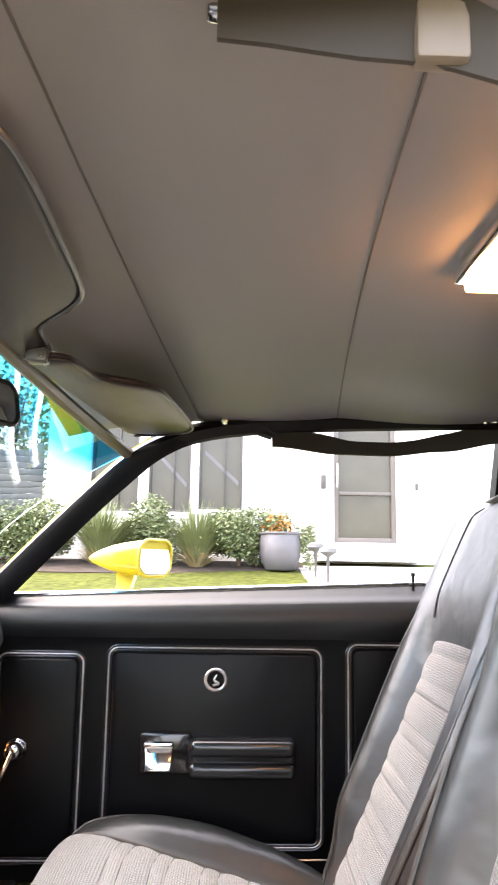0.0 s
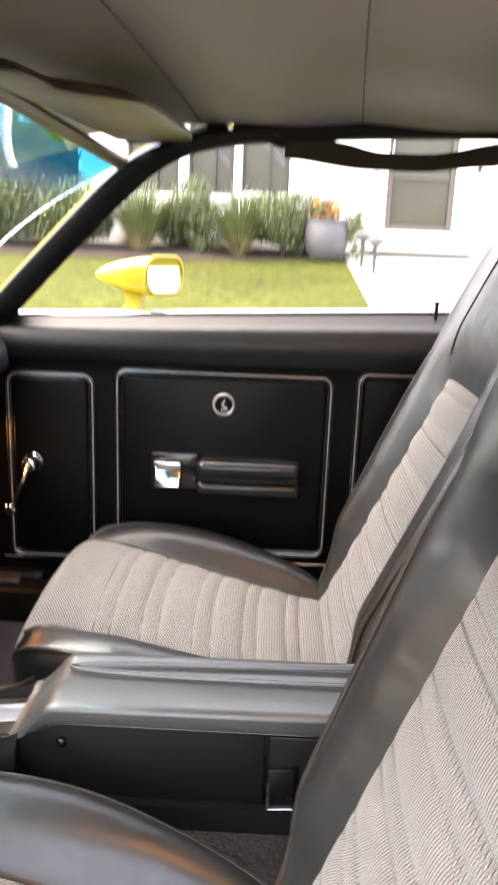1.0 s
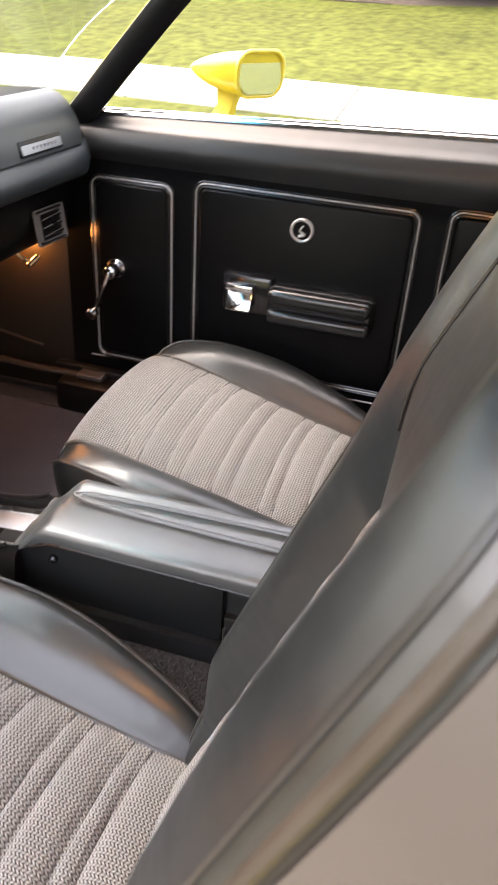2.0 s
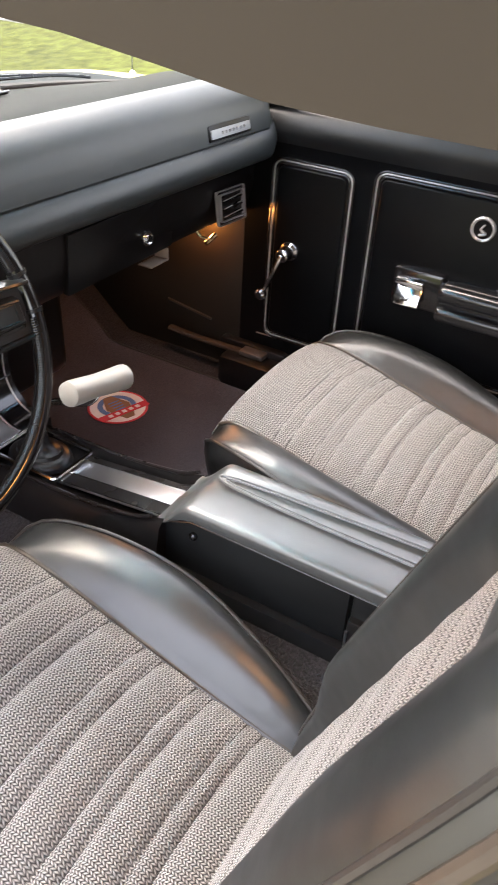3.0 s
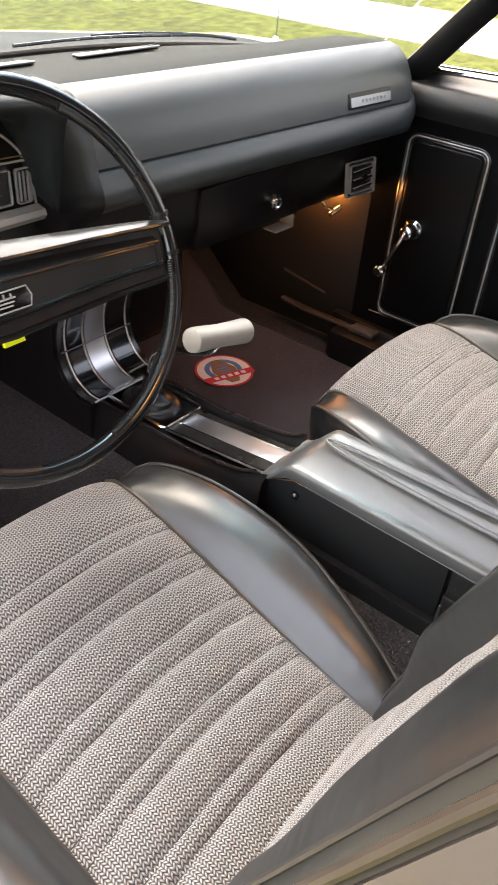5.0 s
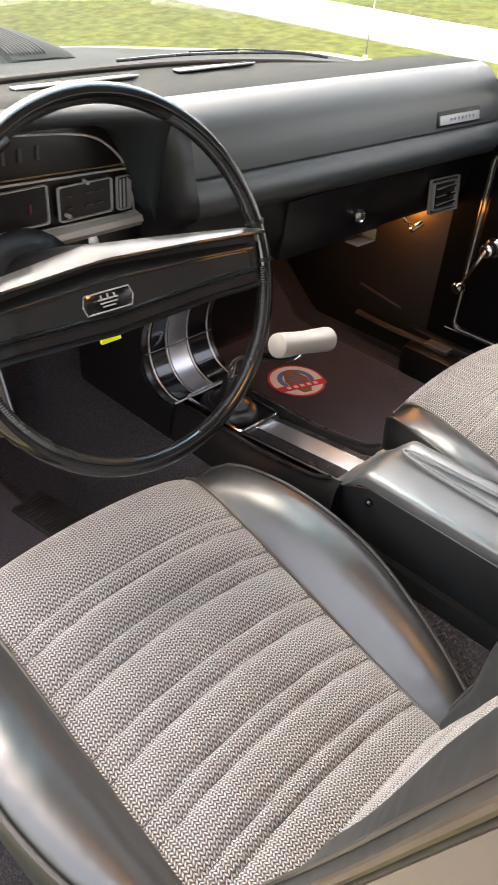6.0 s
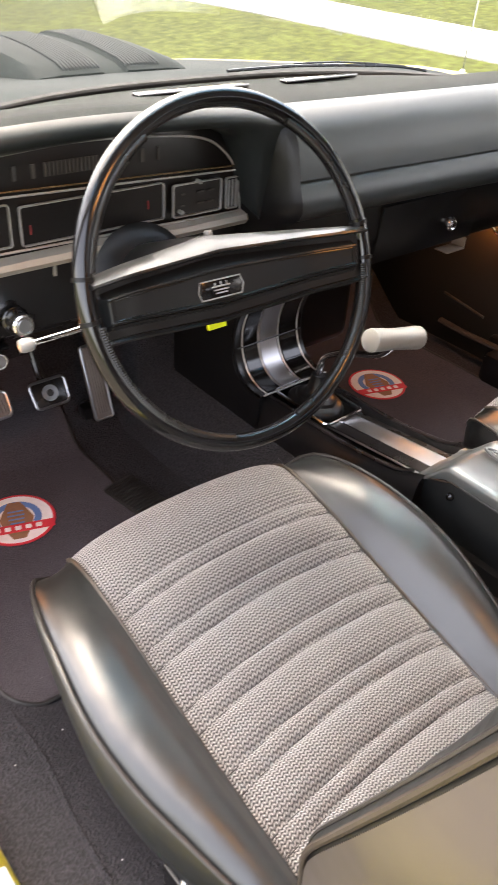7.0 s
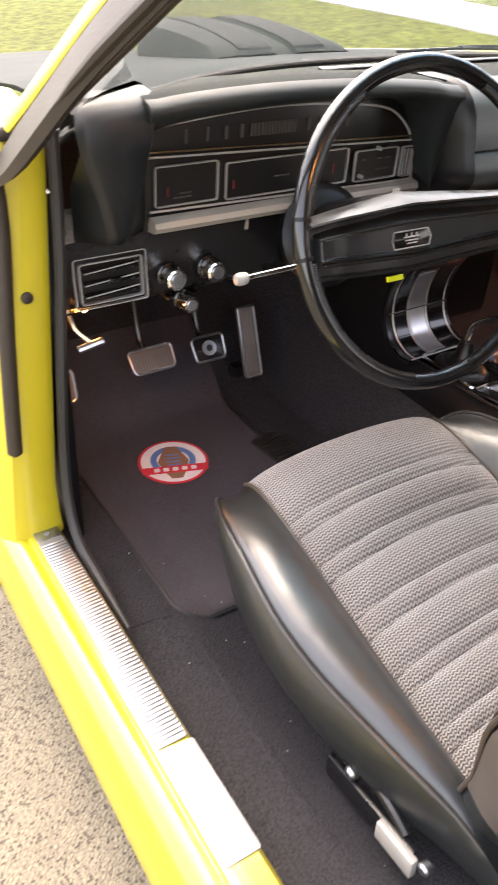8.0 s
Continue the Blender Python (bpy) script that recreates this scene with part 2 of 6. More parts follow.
VINYL = material("black_vinyl", (0.0022, 0.0026, 0.0032), 0.3, var=0.06, scale=5, bump=0.00006, grain=350, rvar=0.02, spec=0.12, dent=0.0012, dents=14)
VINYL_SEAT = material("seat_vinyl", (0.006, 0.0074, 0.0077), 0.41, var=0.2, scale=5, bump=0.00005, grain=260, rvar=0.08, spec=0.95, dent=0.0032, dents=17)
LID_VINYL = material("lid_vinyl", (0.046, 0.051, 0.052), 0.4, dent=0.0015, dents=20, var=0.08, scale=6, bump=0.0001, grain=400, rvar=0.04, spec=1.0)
PAD_TOP = material("dash_top_vinyl", (0.0105, 0.0145, 0.0147), 0.75, var=0.15, scale=6, bump=0.0006, grain=900, rvar=0.05, spec=0.12)
PAD = material("dash_pad_vinyl", (0.0135, 0.0185, 0.0198), 0.42, var=0.15, scale=6, bump=0.0002, grain=900, rvar=0.05, spec=0.75, dent=0.001, dents=9)
HOOD_PAD = material("hood_vinyl", (0.011, 0.0142, 0.0148), 0.42, var=0.15, scale=6, bump=0.0001, grain=900, rvar=0.04, spec=0.3)
# Far paler than the black rubber: light caught by the pedals is in the colour.
PEDAL = material("lit_pedal_rubber", (0.13, 0.115, 0.104), 0.42, var=0.25, scale=30, rvar=0.08)
PLASTIC = material("black_plastic", (0.0046, 0.0047, 0.0052), 0.34, var=0.2, scale=14, spec=0.25, rvar=0.03)
SATIN = material("satin_black_metal", (0.006, 0.006, 0.0065), 0.28, var=0.2, scale=12)
GLOSS = material("gloss_black_plastic", (0.006, 0.006, 0.0065), 0.14, var=0.2, scale=12, coat=0.3)
HORN = material("horn_pad_plastic", (0.011, 0.0118, 0.0122), 0.3, var=0.08, scale=12, spec=0.38, rvar=0.02)
BADGE_LINE = material("bright_badge_line", (0.26, 0.26, 0.26), 0.35, var=0.1, scale=60)
HEADLINER = material("headliner_vinyl", (0.245, 0.23, 0.245), 0.52, var=0.08, scale=3, bump=0.0003, grain=1200)
SEAM_THREAD = material("headliner_seam", (0.1, 0.092, 0.095), 0.6, var=0.15, scale=30)
VISOR = material("visor_vinyl", (0.034, 0.025, 0.028), 0.36, var=0.1, scale=6, bump=0.0004, grain=900)
CARPET = material("black_carpet", (0.016, 0.015, 0.018), 0.95, var=0.35, scale=7, bump=0.006, grain=260, fine=0.8)
MAT_CARPET = material("mat_carpet", (0.05, 0.043, 0.049), 0.95, var=0.35, scale=7, bump=0.003, grain=420, fine=0.45)
ROLL_VINYL = material("roll_vinyl", (0.0048, 0.006, 0.007), 0.42, var=0.1, scale=6, bump=0.00006, grain=350, rvar=0.04, spec=0.4, dent=0.0014, dents=14)
ARM_VINYL = material("armrest_vinyl", (0.006, 0.0066, 0.0074), 0.24, var=0.1, scale=9, rvar=0.03, spec=0.55, dent=0.0006, dents=30)
CHROME = material("chrome", (0.78, 0.78, 0.78), 0.12, metal=1, var=0.04, rvar=0.05)
BRUSHED = material("brushed_aluminium", (0.36, 0.37, 0.385), 0.34, metal=1, var=0.08, scale=20, bump=0.00005, grain=1500)
RIBBED = material("ribbed_aluminium", (0.62, 0.62, 0.64), 0.38, metal=1, var=0.12, scale=30)
GROOVE = material("dirty_aluminium", (0.26, 0.26, 0.27), 0.5, metal=0.6, var=0.3, scale=30)
SILVER = material("silver_paint", (0.32, 0.3, 0.27), 0.42, metal=0.3, var=0.06)
RUBBER = material("black_rubber", (0.012, 0.0115, 0.011), 0.6, var=0.3, scale=20, bump=0.0005, grain=400)
HEADER_TRIM = material("dull_tan_trim", (0.14, 0.118, 0.075), 0.4, var=0.2, scale=14)
UNDERSIDE = material("dull_black_board", (0.005, 0.0055, 0.006), 0.75, var=0.3, scale=12, spec=0.12)
SEAL = material("weathered_rubber", (0.02, 0.0138, 0.0092), 0.55, var=0.35, scale=14, bump=0.0003, grain=200)
YELLOW = material("yellow_paint", (0.41, 0.34, 0.02), 0.32, var=0.06, scale=5, coat=0.4)
HOODBLACK = material("matt_black_paint", (0.0105, 0.0155, 0.0155), 0.7, var=0.2, scale=5, bump=0.0001, grain=600, spec=0.1)
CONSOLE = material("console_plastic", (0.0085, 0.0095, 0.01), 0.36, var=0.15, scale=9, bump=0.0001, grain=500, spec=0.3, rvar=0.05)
WEBBING = material("brown_grey_webbing", (0.03, 0.0225, 0.0155), 0.6, var=0.15, scale=10)
DOOR_BEAD = material("worn_silver_bead", (0.2, 0.2, 0.21), 0.3, metal=0.6, var=0.35, scale=18)
STRIPE = material("grey_stripe", (0.035, 0.039, 0.039), 0.7, var=0.1, spec=0.15)
FABRIC = herringbone("grey_cloth", (0.008, 0.0075, 0.007), (0.405, 0.385, 0.366))
THREAD = material("dark_thread", (0.04, 0.037, 0.035), 0.8, var=0.3, scale=60)
PIPING = material("vinyl_piping", (0.024, 0.022, 0.02), 0.34, var=0.2)
TAN_PIPING = material("worn_piping", (0.04, 0.031, 0.023), 0.4, var=0.3, scale=25)
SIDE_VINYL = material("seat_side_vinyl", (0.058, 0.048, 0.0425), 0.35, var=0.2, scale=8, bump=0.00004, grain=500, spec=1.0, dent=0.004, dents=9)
WHITE_PLASTIC = material("white_plastic", (0.225, 0.225, 0.215), 0.35, var=0.05, scale=30)
BEIGE = material("beige_plastic", (0.2, 0.165, 0.135), 0.45, var=0.1, scale=30)
KICK = material("kick_panel_board", (0.013, 0.0094, 0.006), 0.45, var=0.3, scale=6, bump=0.0003, grain=300)
RED = material("red_paint", (0.6, 0.03, 0.045), 0.6, var=0.15, scale=90)
BLUE = material("blue_paint", (0.1, 0.2, 0.45), 0.6, var=0.2, scale=90)
ORANGE = material("brown_orange_paint", (0.25, 0.125, 0.065), 0.6, var=0.3, scale=90)
WHITE = material("white_print", (0.78, 0.73, 0.71), 0.6, var=0.12, scale=90)
DIAL = material("dial_face", (0.006, 0.0055, 0.0055), 0.3, var=0.2)
MARK = material("dial_marking", (0.04, 0.038, 0.036), 0.5, var=0.2, scale=60)
NEEDLE = material("red_needle", (0.16, 0.012, 0.014), 0.5, var=0.2, scale=60)
TAG = material("yellow_sticker", (0.75, 0.8, 0.02), 0.5, var=0.1, scale=60)
GOLD = material("warm_chrome", (0.8, 0.6, 0.35), 0.2, metal=1, var=0.1, scale=40)
CLEAR = glass("windscreen_glass", (0.9, 0.965, 0.94))


def shade_band(m):
    """Tints the top of the windscreen blue, fading downwards over the glass."""
    nt = m.node_tree
    uv = nt.nodes.new("ShaderNodeUVMap")
    uv.uv_map = "uv"
    sep = nt.nodes.new("ShaderNodeSeparateXYZ")
    ramp = nt.nodes.new("ShaderNodeValToRGB")
    nt.links.new(uv.outputs[0], sep.inputs[0])
    nt.links.new(sep.outputs[1], ramp.inputs[0])
    ramp.color_ramp.elements[0].position, ramp.color_ramp.elements[0].color = 0.7, (0.92, 0.96, 0.95, 1)
    ramp.color_ramp.elements[1].position, ramp.color_ramp.elements[1].color = 0.9, (0.025, 0.38, 0.62, 1)
    nt.links.new(ramp.outputs[0], nt.nodes["Principled BSDF"].inputs["Base Color"])


shade_band(CLEAR)
MIRROR = material("mirror_glass", (0.85, 0.86, 0.86), 0.03, metal=1, var=0.01, rvar=0.0)
LAMP = glow("lamp_lens", (1.0, 0.45, 0.13), 5.0)
CONCRETE = speckled("exposed_aggregate", (0.148, 0.128, 0.092), (0.055, 0.046, 0.034), 210, 0.22)
WALKWAY = material("pale_concrete", (0.37, 0.36, 0.335), 0.85, var=0.12, scale=1.5, bump=0.003, grain=60, fine=0.12)
GRASS = material("lawn", (0.055, 0.064, 0.0135), 0.9, var=0.5, scale=0.9, bump=0.008, grain=11, fine=0.4, spec=0.1)
STUCCO = material("white_render", (0.8, 0.79, 0.77), 0.8, var=0.04, scale=2, bump=0.002, grain=90)
FRAME_DARK = material("dark_window_frame", (0.06, 0.055, 0.05), 0.5, var=0.2)
FRAME_WHITE = material("white_window_frame", (0.75, 0.74, 0.72), 0.5, var=0.06)
PANE = material("house_glass", (0.06, 0.056, 0.042), 0.08, var=0.6, scale=1.2, spec=0.4)
DOORPAINT = material("grey_brown_door", (0.1, 0.088, 0.078), 0.4, var=0.2, scale=2)
POT = material("glazed_grey_pot", (0.12, 0.115, 0.125), 0.45, var=0.15, scale=7, bump=0.002, grain=30)
SOIL = material("mulch", (0.05, 0.035, 0.025), 0.95, var=0.4, scale=20, bump=0.02, grain=60)
LEAF = material("green_leaf", (0.085, 0.12, 0.045), 0.55, var=0.4, scale=6)
LEAF_PALE = material("pale_leaf", (0.17, 0.2, 0.095), 0.55, var=0.35, scale=6)
STRAW = material("dry_leaf", (0.45, 0.36, 0.2), 0.7, var=0.3, scale=6)
FLOWER = material("orange_flower", (0.75, 0.25, 0.05), 0.6, var=0.3, scale=20)
BARK = material("bark", (0.12, 0.09, 0.06), 0.9, var=0.3, scale=6, bump=0.01, grain=30)
SLAT = material("grey_slat", (0.1, 0.105, 0.105), 0.7, var=0.15, scale=3, bump=0.001, grain=60)
YB = 0.93          # centre line of the car's body
BEAD = material("silver_bead", (0.42, 0.41, 0.4), 0.3, metal=0.5, var=0.06, scale=30, rvar=0.02)


# ---- outdoors: the ground and what stands on it ----
def rise(y):
    """Height of the ground: level under the car, rising towards the house."""
    return 0.0 if y < 2.3 else min(0.13 * (y - 2.3), 1.131)


def ground_sheet():
    ys = [-300, -60, -20, -8, -4, 2.3, 3.2, 4.5, 6, 8, 9.5, 11, 14, 30, 100, 400]
    xs = [-400, -100, -40, -20, -10, -6, -3, 0, 3, 6, 12, 30, 100, 400]
    bm = bmesh.new()
    vs = [[bm.verts.new((x, y, rise(y) - 0.012)) for y in ys] for x in xs]
    for a, b in zip(vs, vs[1:]):
        for j in range(len(ys) - 1):
            bm.faces.new((a[j], b[j], b[j + 1], a[j + 1]))
    bmesh.ops.recalc_face_normals(bm, faces=bm.faces)
    return bm


single("ground", ground_sheet(), GRASS, "sunlit yellow-green mown lawn rising gently to the house", "lawn", "structure")


def tufts():
    """Blades of grass on the stretch of lawn that is seen nearest."""
    rng = random.Random(5)
    verts, faces = [], []
    for _ in range(42000):
        x, y = rng.uniform(-9, 3.2), rng.uniform(1.9, 9.8)
        if x > 0.9 and y > 5.2 or 5.33 < y < 6.4 or (y < 2.35 and x > -2.75):
            continue
        z = rise(y) - 0.014
        h, a, w = rng.uniform(0.008, 0.024), rng.uniform(0, 6.283), rng.uniform(0.003, 0.007)
        dx, dy = math.cos(a), math.sin(a)
        n = len(verts)
        verts += [(x - dx * w, y - dy * w, z), (x + dx * w, y + dy * w, z), (x + dy * h * 2.4, y - dx * h * 2.4, z + h * 0.45)]
        faces.append((n, n + 1, n + 2))
    me = bpy.data.meshes.new("grass")
    me.from_pydata(verts, [], faces)
    me.materials.append(GRASS)
    return new("grass", me)


tagged(tufts(), "short blades of yellow-green lawn grass", "grass", kind="stuff")


def slabs(name, label, xs, y0, y1, mat, gap=0.008):
    """Concrete slabs with open joints, lying on the ground."""
    top = thing(name, label, "pavement", (sum((xs[0], xs[-1])) / 2, (y0 + y1) / 2, rise(y0)), kind="structure")
    for a, b in zip(xs, xs[1:]):
        ring = []
        for x, y in ((a + gap, y0), (b - gap, y0), (b - gap, y1), (a + gap, y1)):
            ring.append(Vector((x, y, rise(y))))
        bm = loft([[p + Vector((0, 0, -0.05)) for p in ring], ring])
        part("slab", bm, mat, top)
    return top


slabs("driveway", "exposed-aggregate concrete driveway slabs under the car", (-2.7, -0.89, 1.6, 4.2, 7.0), -3.4, 2.2, CONCRETE, 0.006)
slabs("pavement", "pale concrete footpath across the lawn", (-22, -18, -14.5, -11, -7.6, -5.2, -3.7, -2.2, -0.7, 0.9), 5.42, 6.25, WALKWAY)
slabs("front_walk", "pale concrete walk up to the house door", (0.92, 2.4, 3.9, 5.5), 5.4, 10.6, WALKWAY)


def house():
    top = thing("house", "white rendered house with dark-framed windows and door", "house", (1, 11, 1.1))
    y0, y1, z0, z1 = 11.0, 11.25, 1.05, 6.2
    holes = [(-2.05, -1.36, 1.82, 3.5), (-1.21, -0.6, 1.82, 3.5), (-0.48, 0.16, 1.86, 3.5), (1.5, 2.42, 1.42, 3.6)]
    x = -2.7

    def wall(xa, xb, za, zb):
        part("wall", rbox(((xa + xb) / 2, (y0 + y1) / 2, (za + zb) / 2), (xb - xa, y1 - y0, zb - za), 0), STUCCO, top)

    for a, b, lo, hi in holes:
        wall(x, a, z0, z1)
        wall(a, b, z0, lo)
        wall(a, b, hi, z1)
        x = b
    wall(x, 9, z0, z1)
    part("roof", rbox((3.1, 13.5, 6.3), (12.6, 6.0, 0.2), 0.02), FRAME_DARK, top, "dark flat roof edge")
    part("step", rbox((1.96, 10.8, 1.27), (1.5, 0.42, 0.25), 0.01), STUCCO, top, "pale door step")
    for k, (a, b, lo, hi) in enumerate(holes):
        door = k == 3
        fr = DOORPAINT if door else FRAME_DARK
        w = 0.07 if door else 0.035
        win = part("door" if door else "window", join(
            rbox((a + w / 2, 11.07, (lo + hi) / 2), (w, 0.1, hi - lo), 0.004),
            rbox((b - w / 2, 11.07, (lo + hi) / 2), (w, 0.1, hi - lo), 0.004),
            rbox(((a + b) / 2, 11.07, lo + w / 2), (b - a - 2 * w, 0.1, w), 0.004),
            rbox(((a + b) / 2, 11.07, hi - w / 2), (b - a - 2 * w, 0.1, w), 0.004)), fr, top,
            "grey-brown glazed front door" if door else "dark-framed window")
        part("pane", rbox(((a + b) / 2, 11.09, (lo + hi) / 2), (b - a - 2 * w, 0.012, hi - lo - 2 * w), 0), PANE, win)
        if door:
            part("rail", rbox(((a + b) / 2, 11.06, lo + 0.72), (b - a - 2 * w, 0.05, 0.05), 0.004), fr, win)
            part("handle", tube([(a + 0.05, 10.99, lo + 0.8), (a + 0.05, 10.97, lo + 1.15)], 0.012), CHROME, win)
        else:
            if k:
                part("stair_string", slab([(a + 0.08, hi - 0.75), (a + 0.08, hi - 0.82), (b - 0.06, lo + 0.36), (b - 0.06, lo + 0.43)], Matrix.Translation((0, 11.083, 0)) @ Matrix.Rotation(radians(90), 4, "X"), 0.006), POT, win, "pale stair string behind the pane")
            part("mullion", rbox(((a + b) / 2 + 0.06, 11.06, (lo + hi) / 2), (0.02, 0.05, hi - lo - 2 * w), 0.003), fr, win)
            part("casing", join(rbox((a - 0.045, 10.985, (lo + hi) / 2), (0.07, 0.03, hi - lo + 0.1), 0.004), rbox(((a + b) / 2, 10.985, lo - 0.06), (b - a + 0.2, 0.05, 0.08), 0.004)), FRAME_WHITE, win, "white casing")
    part("wall_lamp", rbox((1.34, 10.95, 2.29), (0.07, 0.1, 0.2), 0.01), FRAME_DARK, top, "small dark wall lamp")
    part("doorbell", rbox((2.72, 10.985, 2.25), (0.05, 0.03, 0.1), 0.01), FRAME_DARK, top)


house()


def slat_fence():
    top = thing("fence", "grey horizontal-slat fence beside the house", "fence", (-5, 11.1, 1.1))
    for k in range(6):
        part("post", rbox((-2.85 - 1.6 * k, 11.2, 1.95), (0.09, 0.09, 1.8), 0.006), SLAT, top)
    for k in range(18):
        part("slat", rbox((-6.85, 11.13, 1.13 + 0.092 * k), (8.15, 0.025, 0.0885), 0.005), SLAT, top)


slat_fence()


def blade_plant(name, label, cx, cy, r, h, n, mat, seed, droop=0.5, width=0.025, pale=None):
    """A plant of long arching blades from one base."""
    rng = random.Random(seed)
    z0 = rise(cy) - 0.02
    top = thing(name, label, "plant", (cx, cy, z0))
    for m, part_name, share, low in ((mat, "leaves", 1.0, 1.0), (pale, "dry_leaves", 0.3, 0.35)):
        if not m:
            continue
        bm = bmesh.new()
        for _ in range(int(n * share)):
            a, lean = rng.uniform(0, 6.283), rng.uniform(0.15, 1.0)
            L = h * rng.uniform(0.7, 1.1) * low
            out = r * lean * (1 if low == 1 else 0.8)
            d, s = Vector((math.cos(a), math.sin(a), 0)), Vector((-math.sin(a), math.cos(a), 0))
            prev = None
            for k in range(5):
                t = k / 4
                p = Vector((cx, cy, z0)) + d * (0.05 + out * t ** 1.3) + Vector((0, 0, L * (t - droop * lean * t ** 3)))
                w = width * (1 - t) + 0.002
                pair = (bm.verts.new(p - s * w), bm.verts.new(p + s * w))
                if prev:
                    bm.faces.new((prev[0], prev[1], pair[1], pair[0]))
                prev = pair
        part(part_name, bm, m, top)
    return top


def bush(name, label, cx, cy, rx, rz, n, mats, seed, stem=True, size=0.05, z0=None):
    """A shrub of many small leaves round a few stems, uneven in outline."""
    rng = random.Random(seed)
    base = rise(cy) - 0.02 if z0 is None else z0
    top = thing(name, label, "shrub", (cx, cy, base))
    if stem:
        bms = [tube([(cx, cy, base), (cx + rng.uniform(-0.3, 0.3) * rx, cy + rng.uniform(-0.3, 0.3) * rx, base + rz * 0.7)], lambda t: 0.02 * (1 - 0.6 * t), 5) for _ in range(5)]
        part("stems", join(*bms), BARK, top)
    lumps = [(rng.uniform(-0.6, 0.6) * rx, rng.uniform(-0.5, 0.5) * rx, rng.uniform(0.35, 0.8) * rz, rng.uniform(0.35, 0.55)) for _ in range(9)]
    for q, m in enumerate(mats):
        verts, faces = [], []
        for _ in range(n // len(mats)):
            lx, ly, lz, lr = rng.choice(lumps)
            v = Vector((rng.gauss(0, 1), rng.gauss(0, 1), rng.gauss(0, 1))).normalized() * rng.uniform(0.6, 1.05)
            p = Vector((cx + lx + v.x * lr * rx, cy + ly + v.y * lr * rx, max(base + 0.02, base + lz + v.z * lr * rz * 0.75)))
            a = Vector((rng.gauss(0, 1), rng.gauss(0, 1), rng.gauss(0, 0.6))).normalized()
            b = a.cross(Vector((rng.gauss(0, 1), rng.gauss(0, 1), rng.gauss(0, 1)))).normalized()
            s = size * rng.uniform(0.6, 1.3)
            k = len(verts)
            verts += [p - a * s, p + b * s * 0.4, p + a * s, p - b * s * 0.4]
            faces.append((k, k + 1, k + 2, k + 3))
        me = bpy.data.meshes.new("leaves")
        me.from_pydata([tuple(v) for v in verts], [], faces)
        me.materials.append(m)
        ob = new("leaves", me)
        ob.parent, ob.matrix_parent_inverse = top, top.matrix_basis.inverted()
    return top


single("flower_bed", thick(grid(lambda u, v: (Vector((-4.6 + 5.6 * u, 9.6 + 0.35 * u ** 3 + 0.06 * math.sin(9 * u) + (1.37 - 0.35 * u ** 3 - 0.06 * math.sin(9 * u)) * v, rise(9.6 + 1.37 * v) + 0.03 * math.sin(math.pi * v) ** 0.5)), (u, v)), 24, 8), 0.06), SOIL, "dark mulched flower bed along the house wall", "flower bed", "structure")
blade_plant("flax_plant", "arching green flax plant with dry lower leaves in the bed", -1.75, 10.25, 0.8, 1.05, 420, LEAF_PALE, 1, width=0.015, pale=STRAW)
blade_plant("flax_plant", "arching green flax plant with dry lower leaves in the bed", -0.45, 10.2, 0.78, 0.95, 420, LEAF_PALE, 2, width=0.015, pale=STRAW)
for k, (bx, by, brx, brz, seed) in enumerate(((-2.6, 10.35, 0.6, 0.75, 11), (-1.1, 10.5, 0.55, 0.8, 12), (0.12, 10.35, 0.6, 0.74, 13), (-3.6, 10.4, 0.7, 0.9, 14))):
    bush("garden_shrub", "rounded green shrub in the flower bed", bx, by, brx, brz, 11000, (LEAF, LEAF_PALE), seed, size=0.03)


def planter():
    top = thing("plant_pot", "large round grey glazed pot beside the path", "plant pot", (0.66, 10.1, rise(10.1)))
    m = Matrix.Translation((0.66, 10.1, rise(10.1) - 0.01))
    part("pot", lathe([(0.17, 0), (0.2, 0.02), (0.27, 0.18), (0.28, 0.34), (0.265, 0.46), (0.285, 0.48), (0.285, 0.5), (0.25, 0.5), (0.24, 0.44)], m, 28), POT, top)
    part("soil", lathe([(0.2, 0.4), (0.24, 0.445)], m, 28), SOIL, top)
    bush("potted_flowers", "orange flowers and trailing green in the grey pot", 0.68, 10.1, 0.3, 0.32, 700, (FLOWER, LEAF, LEAF_PALE), 21, stem=False, size=0.035, z0=rise(10.1) + 0.4)
    bush("trailing_plant", "yellow-green trailing plant beside the grey pot", 1.0, 10.05, 0.14, 0.6, 500, (LEAF_PALE,), 22, stem=False, size=0.035)


planter()
for px, py in ((1.15, 9.0), (1.06, 9.5)):
    lamp = thing("path_lamp", "small dark mushroom-shaped path lamp beside the walk", "garden lamp", (px, py, rise(py)), group="path lamps")
    part("stake", tube([(px, py, rise(py) - 0.03), (px, py, rise(py) + 0.36)], lambda t: 0.012 + 0.012 * t ** 4), FRAME_DARK, lamp)
    part("cap", lathe([(0.02, 0.3), (0.11, 0.36), (0.1, 0.4), (0.03, 0.43)], Matrix.Translation((px, py, rise(py))), 16), SLAT, lamp)


